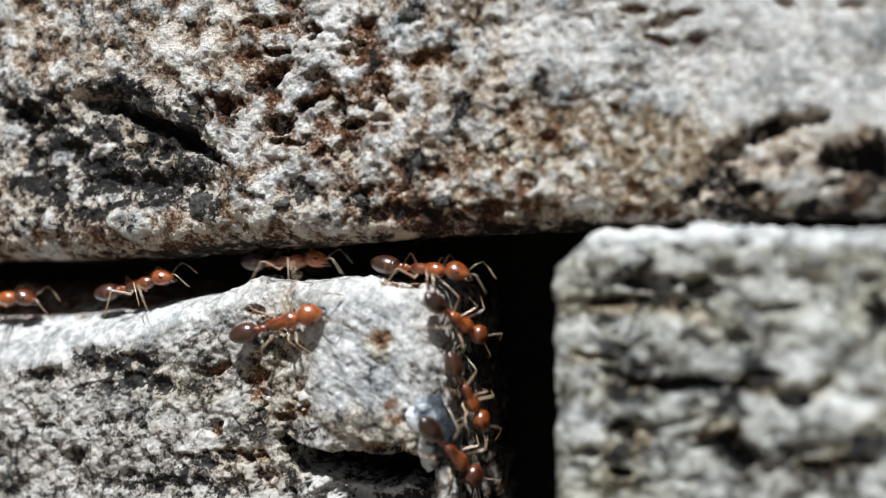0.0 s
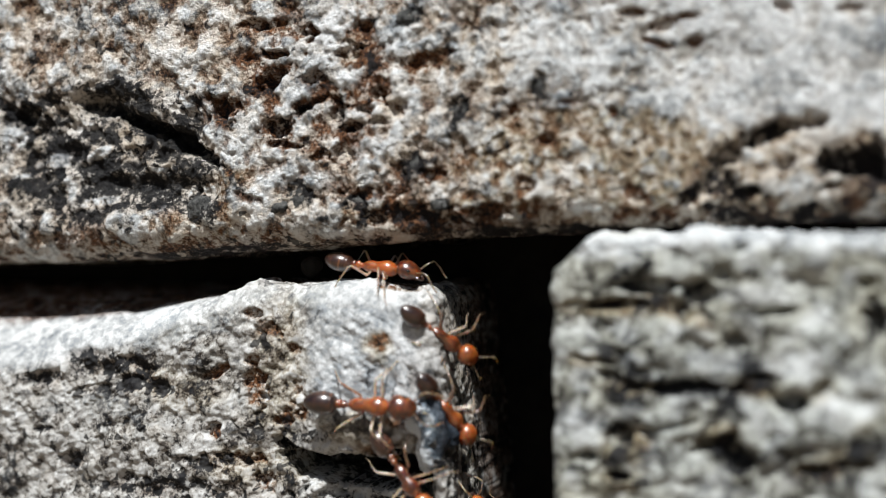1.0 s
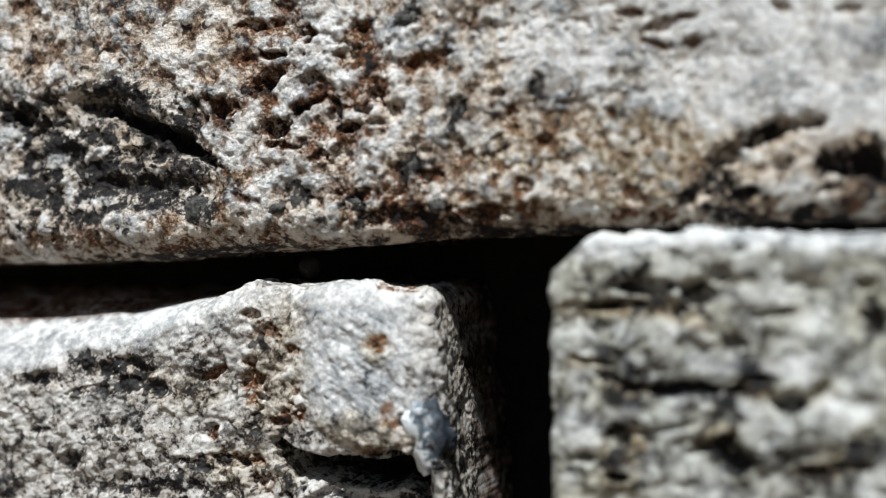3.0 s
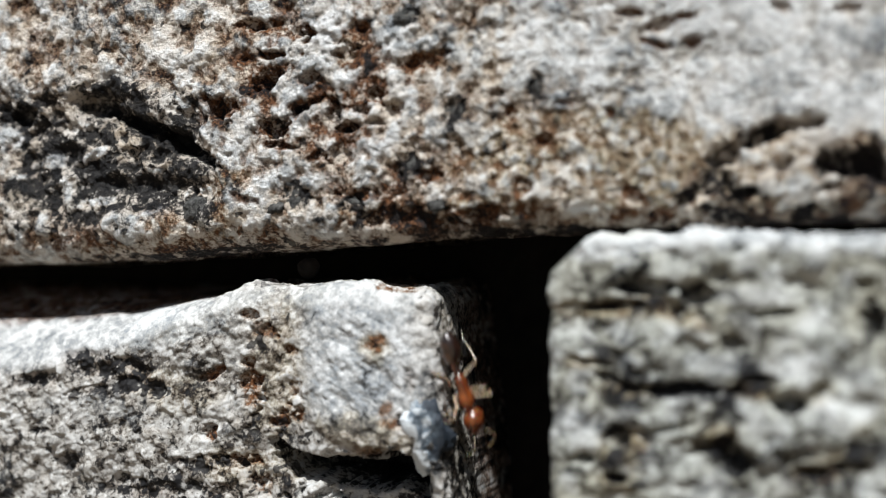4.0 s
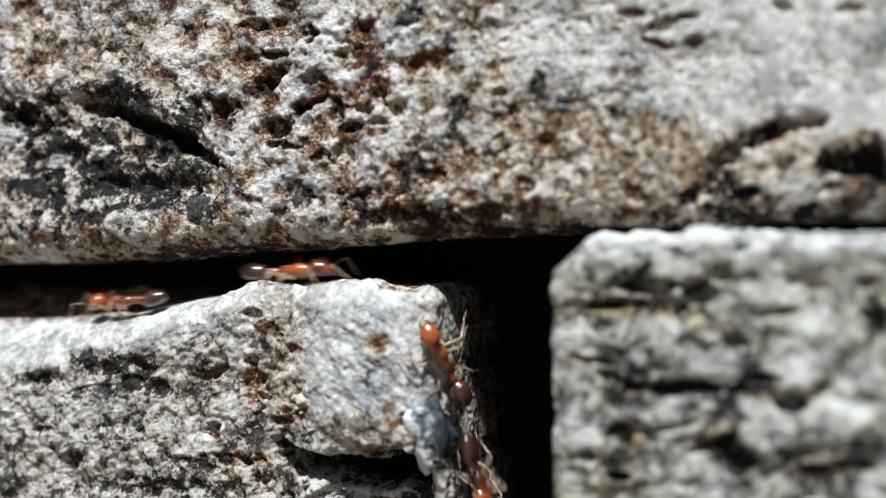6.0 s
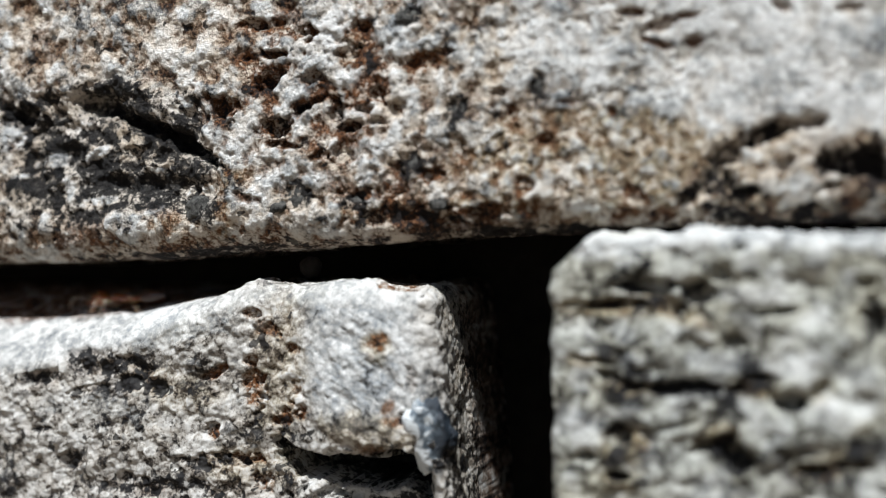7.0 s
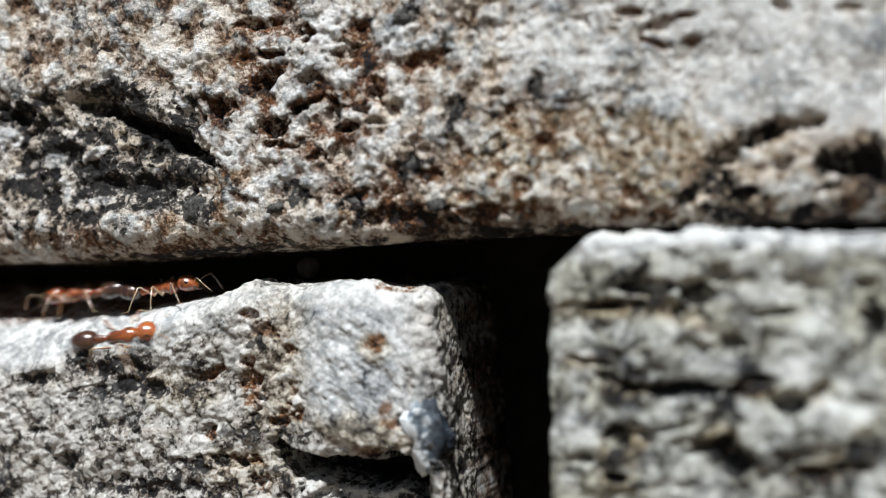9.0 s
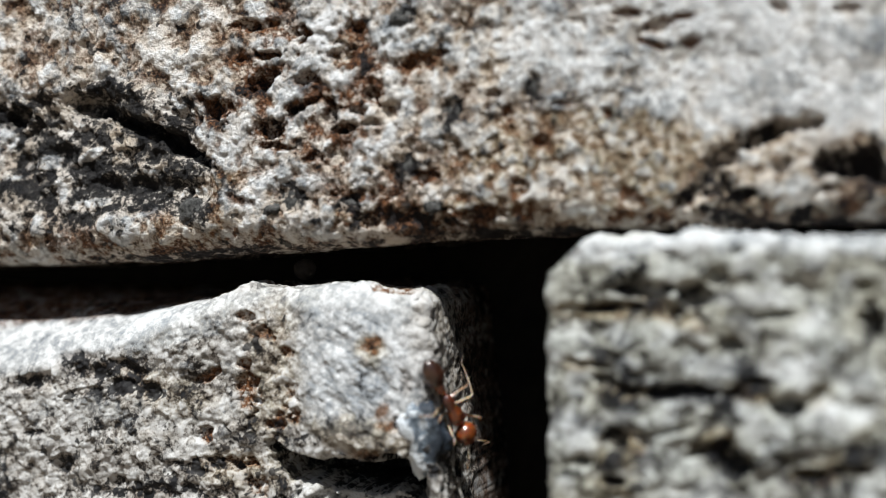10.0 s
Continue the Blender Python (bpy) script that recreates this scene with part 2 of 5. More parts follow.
def block(name, box, r, deep, fine_box, fine, warp, relief, mat, parent, label):
    """A rough-hewn stone: a rounded block, warped, with its relief pushed along the normal and its mineral and shade
    tones on the mesh.
    """
    (x0, x1), (z0, z1) = box
    (fx0, fx1), (fz0, fz1) = fine_box
    u = runs(x0, x1, r, deep, fx0, fx1, fine, 1.2)
    v = runs(z0, z1, r, deep, fz0, fz1, fine, 1.2)
    px, ax = fold(u, x0, x1, r, deep)
    pz, az = fold(v, z0, z1, r, deep)
    X, Z = np.meshgrid(px, pz, indexing="ij")
    Y = ax[:, None] + az[None, :]
    cx, cz, hx, hz = (x0 + x1) / 2, (z0 + z1) / 2, (x1 - x0) / 2, (z1 - z0) / 2
    dx = np.clip((np.abs(X - cx) - (hx - r)) / r, 0, 1)
    dz = np.clip((np.abs(Z - cz) - (hz - r)) / r, 0, 1)
    both = (dx > 0) & (dz > 0)
    f = np.where(both, np.maximum(dx, dz) / np.maximum(np.hypot(dx, dz), 1e-6), 1.0)
    X = np.where(both, cx + np.sign(X - cx) * (hx - r + r * dx * f), X)
    Z = np.where(both, cz + np.sign(Z - cz) * (hz - r + r * dz * f), Z)
    P = np.stack(warp(X, Y, Z), -1)
    N = np.cross(np.gradient(P, axis=0), np.gradient(P, axis=1))
    size = np.linalg.norm(N, axis=-1, keepdims=True)
    N = np.where(size > 1e-7, N / np.maximum(size, 1e-9), np.array((0.0, -1.0, 0.0)))
    if N[len(u) // 2, len(v) // 2, 1] > 0:
        N = -N
    push, mineral_shade = relief(P)
    P = P + N * push[..., None]
    nu, nv = len(u), len(v)
    ids = np.arange(nu * nv).reshape(nu, nv)
    quads = np.stack((ids[:-1, :-1], ids[1:, :-1], ids[1:, 1:], ids[:-1, 1:]), -1).reshape(-1, 4)
    mesh = bpy.data.meshes.new(name)
    mesh.vertices.add(nu * nv)
    mesh.vertices.foreach_set("co", (P.reshape(-1) * MM).astype(np.float32))
    mesh.loops.add(quads.size)
    mesh.loops.foreach_set("vertex_index", quads.reshape(-1).astype(np.int32))
    mesh.polygons.add(len(quads))
    mesh.polygons.foreach_set("loop_start", np.arange(0, quads.size, 4, dtype=np.int32))
    mesh.polygons.foreach_set("use_smooth", np.ones(len(quads), dtype=bool))
    mesh.update(calc_edges=True)
    col = mesh.attributes.new("mineral_shade", "FLOAT_COLOR", "POINT")
    rgba = np.stack(mineral_shade, -1).reshape(-1, 4).astype(np.float32)
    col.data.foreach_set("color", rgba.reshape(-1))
    mesh.materials.append(mat)
    ob = new(name, mesh)
    ob.parent = parent
    return tagged(ob, label)


def part(name, bm, material, parent, label="", smooth=True):
    mesh = bpy.data.meshes.new(name)
    bm.to_mesh(mesh)
    bm.free()
    for p in mesh.polygons:
        p.use_smooth = smooth
    mesh.materials.append(material)
    ob = new(name, mesh)
    ob.parent = parent
    return tagged(ob, label)


def slab(lo, hi):
    """A box in millimetres with softened edges."""
    bm = bmesh.new()
    bmesh.ops.create_cube(bm, size=1)
    for w in bm.verts:
        w.co = Vector([(a + b) / 2 + c * (b - a) for a, b, c in zip(lo, hi, w.co)]) * MM
    bmesh.ops.bevel(bm, geom=bm.edges[:], offset=1.5 * MM, segments=2, affect="EDGES")
    return bm


# ---------------- the wall ----------------
def mortar_bed():
    """The recessed mortar behind the stones, uneven, with depth."""
    bm = slab((-70, 7.5, -60), (70, 60, 60))
    bmesh.ops.subdivide_edges(bm, edges=bm.edges[:], cuts=24, use_grid_fill=True)
    for w in bm.verts:
        w.co += Vector((0, 0.9, 0)) * MM * (noise.noise(w.co * 300) + 0.4 * noise.noise(w.co * 900))
    return bm


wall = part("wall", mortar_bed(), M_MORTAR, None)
tagged(wall, "recessed mortar of a rough granite wall, coloured near-black for deep shade", kind="structure")

def surround():
    """The plain rest of the wall: four slabs that meet end to end round the stones, with a gently uneven face."""
    bm = bmesh.new()
    for lo, hi in (((-1500, 3, 44), (1500, 180, 640)), ((-1500, 3, -60), (-54, 180, 44)), ((54, 3, -60), (1500, 180, 44))):
        made = bmesh.ops.create_cube(bm, size=1)["verts"]
        for w in made:
            w.co = Vector([(a + b) / 2 + c * (b - a) for a, b, c in zip(lo, hi, w.co)]) * MM
    bmesh.ops.subdivide_edges(bm, edges=bm.edges[:], cuts=9, use_grid_fill=True)
    for w in bm.verts:
        if w.co.y < 0.01:
            w.co.y += 0.0012 * noise.noise(w.co * 25)
    return bm


rest = part("wall_rest", surround(), M_PLAIN, None)
tagged(rest, "plain grey granite masonry round the joint", kind="structure")


def earth():
    bm = bmesh.new()
    bmesh.ops.create_grid(bm, x_segments=40, y_segments=40, size=1.0)
    for w in bm.verts:
        far = max(abs(w.co.x), abs(w.co.y))
        w.co = Vector((w.co.x, w.co.y, 0)) * (0.3 + 400 * far ** 6)
        w.co.z = -0.06 + 0.003 * noise.noise(w.co * 9)
    return bm


ground = part("ground", earth(), M_EARTH, None)
tagged(ground, "brown trodden earth at the foot of the wall", kind="structure")


SAG_X = (-60, -18, -10.5, -4.7, 1, 5, 14, 60)
SAG_Z = (-1.2, -0.85, -0.45, -0.18, 0.22, 0.38, 0.5, 0.9)


def upper_warp(X, Y, Z):
    return X, Y - 0.15, Z + np.interp(X, SAG_X, SAG_Z)


# Mineral patches of the stone's face, some blacks painted for shade: x, z, half width, half height, lean, strength.
SLATE_BLACKS = (
    (-16.76, 5.13, 1.22, 0.56, 10, 1), (-15.87, 5.69, 0.71, 0.30, 20, 0.8), (-13.64, 5.40, 1.03, 0.42, 0, 1.2), (-12.02, 4.65, 1.24, 0.37, -25, 1.2), (-10.13, 3.77, 1.67, 0.49, -28, 1.3), (-9.14, 3.28, 0.78, 0.30, -35, 1.2),
    (-14.00, 4.19, 1.23, 0.34, -15, 0.9), (-11.07, 3.45, 1.46, 0.41, -5, 1), (-16.20, 4.58, 0.33, 0.68, -20, 0.8), (-14.84, 3.54, 0.65, 0.63, 0, 0.9), (-11.83, 2.37, 1.95, 0.35, -3, 1.1), (-16.63, 2.09, 1.48, 1.03, 0, 1),
    (-13.47, 2.29, 0.54, 0.33, 0, 0.8), (-9.83, 5.33, 0.56, 0.61, -30, 1), (-14.74, 1.00, 1.74, 0.38, 8, 0.75), (-17.06, 1.06, 1.18, 0.56, 10, 0.7),
)
SLATE_GREYS = (
    (-11.83, 5.47, 1.79, 0.74, -18, 1), (-12.67, 5.71, 1.20, 0.46, -10, 0.9), (-10.65, 4.81, 0.94, 0.45, -30, 0.8),
)
SLATE_PALES = (
    (-17.32, 4.18, 1.03, 0.90, 0, 1), (-15.54, 3.28, 1.30, 0.55, 15, 1), (-13.64, 3.55, 1.03, 0.25, 25, 1.1), (-11.07, 2.87, 0.99, 0.21, 0, 1.1), (-16.00, 6.02, 1.51, 0.30, 10, 1), (-14.94, 2.21, 0.45, 0.76, 20, 1),
    (-13.47, 1.75, 1.51, 0.23, 5, 1.2), (-14.99, 0.33, 1.54, 0.38, 22, 1.1), (-16.76, -0.35, 1.58, 0.21, 8, 1), (-9.53, 2.07, 0.78, 0.28, 10, 1), (-14.50, 4.52, 0.87, 0.42, 0, 0.8), (-16.25, 2.87, 1.27, 0.21, 15, 0.8),
    (-9.37, 4.56, 0.55, 0.18, -30, 0.9), (-13.03, 0.91, 1.16, 0.21, 25, 1), (-11.31, 1.35, 1.09, 0.21, 15, 1),
)
CREST_PALES = (
    (-9.60, 4.98, 1.38, 0.26, -52, 1.1), (-8.23, 3.82, 1.45, 0.36, -32, 1.2), (-6.56, 2.98, 1.37, 0.40, -5, 1.1), (-5.79, 2.52, 1.35, 0.51, 0, 1.1), (-7.22, 5.19, 1.29, 0.20, -38, 1.1), (-5.46, 5.22, 1.09, 0.18, 28, 1.1),
    (-4.39, 2.38, 0.90, 0.35, -10, 1.1), (-1.87, 7.01, 1.23, 0.50, 0, 1.2), (-3.49, 5.98, 0.72, 0.51, 20, 1.1), (-2.59, 3.43, 1.25, 0.50, 25, 1.2), (-6.34, 7.25, 0.84, 0.28, 10, 0.9), (-3.75, 7.89, 1.02, 0.51, 0, 1),
    (-5.90, 8.12, 1.09, 0.28, 0, 0.9), (-4.60, 6.51, 0.64, 0.16, 20, 0.8), (-5.57, 4.44, 0.65, 0.16, 20, 0.7), (-4.07, 0.97, 0.72, 0.23, 0, 0.5),
)
COMB_HOLES = (
    (-4.92, 7.51, 0.52, 0.39, 0, 1), (-6.38, 6.85, 0.75, 0.20, 0, 0.9), (-7.22, 7.95, 0.67, 0.26, 0, 0.9), (-6.51, 5.92, 0.62, 0.48, 30, 1), (-4.92, 5.95, 0.60, 0.33, 20, 1), (-3.71, 6.81, 0.55, 0.31, 30, 0.7),
    (-2.99, 7.71, 0.42, 0.21, 0, 0.8), (-6.38, 4.29, 0.92, 0.34, 10, 1), (-5.96, 3.58, 0.92, 0.18, -5, 1), (-5.14, 4.92, 0.91, 0.22, 25, 1), (-8.34, 5.03, 0.95, 0.52, -30, 1), (-3.96, 4.78, 0.32, 0.59, 10, 0.9),
    (-3.49, 4.19, 0.55, 0.25, 0, 0.9), (-2.45, 5.34, 0.46, 0.23, 0, 0.9), (-2.86, 4.74, 0.54, 0.25, 0, 0.8), (-1.62, 4.79, 0.41, 0.46, 20, 0.7),
)
LOW_HOLES = (
    (-4.43, 3.20, 0.68, 0.22, 15, 1), (-3.62, 3.15, 0.30, 0.29, 0, 0.8), (-2.32, 4.33, 0.41, 0.19, 0, 0.8), (-0.75, 6.24, 0.85, 0.30, 0, 0.6), (0.15, 6.58, 0.40, 0.19, 0, 0.6), (1.92, 5.18, 0.25, 0.17, 0, 0.9),
    (2.37, 4.49, 0.19, 0.37, 0, 0.7), (-1.87, 2.26, 0.41, 0.77, 0, 0.7), (-0.61, 2.43, 0.48, 0.30, 0, 0.8), (-2.91, 1.83, 0.84, 0.27, 0, 0.7), (-1.66, 1.05, 1.64, 0.35, 0, 0.8), (0.35, 0.84, 0.79, 0.26, 0, 0.8),
    (-7.44, 1.79, 0.80, 0.28, -20, 0.6), (1.54, 1.21, 0.90, 0.30, 0, 0.7), (-0.25, 1.03, 0.60, 0.38, 0, 0.7), (-3.96, 3.31, 0.42, 0.43, 0, 0.6),
)
FAR_HOLES = (
    (6.27, 7.56, 0.47, 0.16, 0, 0.8), (7.27, 7.11, 0.61, 0.25, 15, 1), (8.05, 7.33, 0.46, 0.16, 0, 0.8), (10.97, 7.44, 0.44, 0.24, -20, 0.9), (12.91, 7.24, 0.45, 0.17, 0, 0.7), (5.69, 4.43, 0.16, 0.25, 20, 0.8),
    (3.49, 3.58, 0.30, 0.20, 0, 0.8), (6.38, 1.70, 0.40, 0.32, -30, 0.7), (2.79, 2.03, 0.42, 0.37, 0, 0.6), (5.65, 1.04, 0.69, 0.22, 0, 0.9), (7.22, 1.03, 0.82, 0.20, 0, 0.7), (4.95, 7.19, 0.15, 0.26, 0, 0.6),
    (4.02, 2.01, 0.26, 0.37, 0, 0.5), (7.13, 6.52, 0.61, 0.16, -20, 0.6), (8.37, 6.55, 0.31, 0.25, 0, 0.6), (4.30, 4.75, 0.49, 0.15, 0, 0.5),
)
CREVICES = (
    (10.34, 3.47, 1.12, 0.42, 26, 1.2), (11.68, 3.88, 0.76, 0.34, 2, 1.1), (9.37, 2.89, 0.62, 0.49, 25, 1.1), (9.17, 2.14, 0.52, 0.63, 0, 0.9), (8.40, 1.69, 0.77, 0.28, 30, 0.8), (9.30, 1.15, 0.79, 0.39, 0, 0.6),
    (10.02, 1.77, 0.61, 0.24, 10, 0.9), (12.99, 2.58, 1.16, 0.41, 3, 1.2), (11.63, 1.13, 0.56, 0.28, 30, 0.7), (13.95, 2.35, 0.54, 0.37, 0, 1.1), (11.10, 2.59, 0.40, 0.24, 30, 0.6), (12.42, 1.87, 0.55, 0.17, 20, 0.5),
)
CREVICE_PALES = (
    (10.12, 2.78, 0.44, 0.23, 0, 1), (9.75, 2.23, 0.29, 0.18, 0, 0.9), (11.27, 1.89, 0.97, 0.38, 38, 0.9), (10.90, 1.29, 0.34, 0.28, 20, 0.7), (12.58, 1.70, 0.65, 0.27, 20, 0.6),
)
BLACK_GRAINS = (
    (-1.26, 7.87, 0.69, 0.46, 15, 1), (3.27, 5.35, 0.32, 0.55, 0, 1), (4.71, 5.65, 0.37, 0.29, 0, 0.7), (0.39, 4.62, 0.44, 0.87, -18, 1), (-1.22, 2.90, 0.45, 0.65, 0, 1), (-5.35, 1.73, 0.65, 0.79, 30, 1),
    (-9.30, 1.37, 0.83, 0.69, 10, 1), (-3.37, 1.58, 0.55, 0.35, 0, 1), (-0.25, 1.47, 0.36, 0.34, 0, 0.9), (-3.85, 4.67, 0.25, 0.66, 0, 0.6), (1.73, 4.38, 0.18, 0.30, 0, 0.6), (-6.23, 1.48, 0.53, 0.36, 0, 0.8),
)
OCHRES = (
    (6.95, 3.00, 1.61, 0.39, 0, 1), (4.02, 3.94, 0.94, 0.59, 20, 1), (-0.65, 6.27, 0.93, 0.50, 0, 1), (2.79, 2.03, 1.15, 1.11, 0, 0.9), (5.69, 1.62, 2.19, 0.72, 0, 0.9), (-3.54, 6.80, 0.84, 0.62, 20, 0.8),
    (-11.83, -0.01, 4.76, 0.46, 8, 0.8), (-8.12, 2.41, 1.35, 0.40, 20, 0.8), (-8.12, 1.10, 1.81, 0.60, 0, 0.8), (1.73, 1.30, 1.56, 0.56, 0, 0.9), (0.95, 6.39, 1.18, 0.38, 0, 0.5), (12.09, 1.36, 1.48, 0.45, 10, 0.8),
    (-1.66, 1.14, 2.87, 0.42, 0, 0.8), (6.05, 3.24, 4.72, 1.26, 0, 0.75), (-10.41, 0.81, 1.40, 0.53, 0, 0.6),
)
# Band under the overhang, cut in and also blackened for its shadow.
OVERHANG = ((-13.64, 5.40, 0.95, 0.40, 0, 0.7), (-12.02, 4.70, 1.2, 0.28, -25, 0.9), (-10.13, 3.85, 1.7, 0.32, -28, 1), (-9.14, 3.30, 0.7, 0.28, -35, 0.9), (-16.76, 5.05, 1.0, 0.45, 10, 0.6))
# Darker patches along the lower edge, painted for its shaded underside.
FOOT_SHADE = ((-2.2, 0.75, 3.0, 0.55, 6, 1), (2.0, 0.75, 3.5, 0.4, 2, 0.8), (-9.0, 0.1, 5.0, 0.35, 4, 0.8))


def upper_relief(P):
    x, y, z = P[..., 0], P[..., 1], P[..., 2]
    big = fbm(P, 6.0, 11, 2)
    mid = fbm(P, 2.2, 21, 3, 0.55)
    crag = fbm(P, 1.1, 31, 3, 0.55, True)
    clot = fbm(P, 0.75, 91, 3, 0.6)
    fine = fbm(P, 0.30, 41, 3, 0.6)
    d1, d2, val = cells(P + 0.15 * fine[..., None], 0.36, 51)
    wob = 0.30 * clot + 0.34 * fine + 0.15 * mid
    far = step(0.0, 8.0, x)
    calm = 1 - 0.5 * far
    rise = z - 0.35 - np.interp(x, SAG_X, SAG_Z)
    base = 1 - step(0.2, 1.2, rise + 0.3 * mid)             # the worn lower edge, its underside blackened as painted shade
    slate = patch(x, z, ((-13.4, 3.7, 5.2, 2.7, -12, 1),), 0.3 * mid)
    comb = patch(x, z, ((-4.6, 5.6, 3.9, 3.2, 0, 1), (-8.3, 5.0, 1.2, 0.8, 0, 0.8)), 0.35 * mid)
    blacks = patch(x, z, SLATE_BLACKS, 1.2 * wob)
    greys = patch(x, z, SLATE_GREYS, wob)
    over = patch(x, z, OVERHANG, 1.3 * wob)
    crust = np.maximum(0.95 * patch(x, z, SLATE_PALES, 1.3 * wob + 0.2 - 0.6 * fine), patch(x, z, CREST_PALES, 1.3 * wob - 0.4 * fine))
    crust = np.clip(np.maximum(crust, patch(x, z, CREVICE_PALES, wob)), 0, 1.2)
    crust = crust * (0.25 + 0.75 * step(-0.35, 0.15, fine + 0.6 * clot + 0.15))
    holes = np.maximum(np.maximum(patch(x, z, COMB_HOLES, 1.5 * wob + 0.6 * (d1 - 0.4)), patch(x, z, LOW_HOLES, 1.5 * wob + 0.6 * (d1 - 0.4))), patch(x, z, FAR_HOLES, 0.8 * wob))
    rift = patch(x, z, CREVICES, 1.5 * wob + 0.3 * mid) * (1 - 0.8 * patch(x, z, CREVICE_PALES, 0.8 * wob))
    grains = patch(x, z, BLACK_GRAINS, 1.1 * wob)
    tint = patch(x, z, OCHRES, 0.5 * mid + 0.4 * clot)
    stained = patch(x, z, ((11.6, 2.2, 3.6, 1.6, 12, 1),), 0.4 * mid)     # stained rock round the far crevices
    k1, k2, kval = cells(P + 0.25 * fine[..., None] + 0.2 * clot[..., None], 0.55, 81)
    grit_gap = (1 - step(0.05, 0.32, k2 - k1 + 0.15 * fine)) * step(-3.5, 1.5, x) * (1 - 0.6 * step(7, 11, x)) * step(0.25, -0.35, mid + 0.8 * clot)   # gaps between coarse pale clots
    swell = clot + 0.30 * crag + 0.35 * fine
    sunk = step(0.28, -0.12, swell)                         # hollows between the clots of crust
    proud = np.clip(step(0.02, 0.38, swell) + 0.5 * step(0.35, 0.6, kval) * step(-3.5, 1.5, x), 0, 1) * (1 - 0.8 * grit_gap)
    web = np.clip(crust, 0, 1)
    push = 0.28 * big + (0.2 * calm + 0.05 * slate) * mid + (0.21 * calm + 0.02 * slate + 0.09 * comb) * clot + (0.07 * calm + 0.14 * slate) * crag
    push = push + 0.09 * calm * fine + 0.07 * (0.5 - d1) * (0.4 + val) * calm
    push = push * (1 - 0.5 * base) - (0.24 + 0.22 * comb) * holes * (1 - 0.5 * web) - 0.5 * rift - 0.40 * slate - 0.8 * over - 0.15 * blacks * slate + 0.03 * web + 0.36 * greys - 0.05 * grains - 0.06 * grit_gap
    # brown band low on the stone: rust with the underside's shade painted in
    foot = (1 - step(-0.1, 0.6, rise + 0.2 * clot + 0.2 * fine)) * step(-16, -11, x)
    # over, rift and part of blacks deepen the crevices with painted shade
    black = (1.05 + 0.3 * fine) * blacks * (1 - 0.8 * web) + 1.05 * greys * (0.45 + 0.55 * step(0.35, -0.15, fine + 0.4 * clot)) + 1.0 * rift + 0.6 * stained * sunk + 1.1 * grains + 0.8 * over
    black = black + slate * (1.05 + 0.45 * sunk) * (1 - web) + 0.6 * holes * (1 - 0.5 * far) * step(0.35, -0.2, fine) + 0.30 * comb * sunk
    black = black + 0.55 * step(0.12, 0.07, val) * calm + 0.4 * foot + 0.4 * patch(x, z, FOOT_SHADE, 1.5 * wob) + 0.5 * base * (y > 0.6)
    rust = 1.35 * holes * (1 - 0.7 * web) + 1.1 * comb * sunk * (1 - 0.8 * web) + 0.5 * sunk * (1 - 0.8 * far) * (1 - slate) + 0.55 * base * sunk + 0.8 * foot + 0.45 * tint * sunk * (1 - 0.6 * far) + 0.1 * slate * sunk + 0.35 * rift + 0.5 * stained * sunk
    pale = 0.95 * crust + (0.6 * proud + (0.3 + 0.5 * step(3.2, 5.2, z)) * far) * (1 - 0.8 * slate) * (1 - 0.2 * tint) * (1 - 0.9 * stained) + 0.4 * step(0.66, 0.74, val)
    pale = pale * (1 - 0.9 * np.clip(holes, 0, 1)) * (1 - 0.8 * foot) * np.clip(1.15 - black, 0, 1)
    ochre = np.clip(tint + 0.9 * stained, 0, 1) * (0.2 + 0.8 * (1 - proud)) + 0.35 * sunk * (1 - slate) * (1 - 0.5 * far) + 0.3 * base + 0.75 * grit_gap * (0.4 + 0.6 * np.clip(tint + base, 0, 1))
    return push, (np.clip(black, 0, 1.4), np.clip(rust, 0, 1), np.clip(pale, 0, 1), np.clip(ochre, 0, 1))


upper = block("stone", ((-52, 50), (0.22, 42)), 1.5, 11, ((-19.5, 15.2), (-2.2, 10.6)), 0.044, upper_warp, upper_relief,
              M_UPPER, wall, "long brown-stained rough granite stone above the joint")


def dark_grain(rx, rz, salt):
    """A broken hornblende grain, flattened against the stone."""
    bm = bmesh.new()
    bmesh.ops.create_icosphere(bm, subdivisions=3, radius=1.0)
    shift = Vector((salt * 3.1, salt * 1.7, salt * 2.3))
    for w in bm.verts:
        n = w.co.normalized()
        k = 1 + 0.45 * noise.noise(n * 1.6 + shift) + 0.35 * noise.noise(n * 4 + shift) + 0.22 * noise.noise(n * 9 + shift)
        w.co = Vector((n.x * rx, n.y * 0.16, n.z * rz)) * k * MM
    return bm


for salt, (gx, gz, rx, rz, lean, k) in enumerate(BLACK_GRAINS):
    if k < 0.75:
        continue
    spot = np.array([[[gx, -0.15, gz]]])
    gy = -0.15 - float(upper_relief(spot)[0][0, 0])
    grain = part("mineral_grain", dark_grain(rx * 0.72, rz * 0.72, salt), M_GRAIN, upper, "black mineral grain")
    grain.location, grain.rotation_euler = Vector((gx, gy + 0.11, gz)) * MM, (0, radians(-lean), 0)


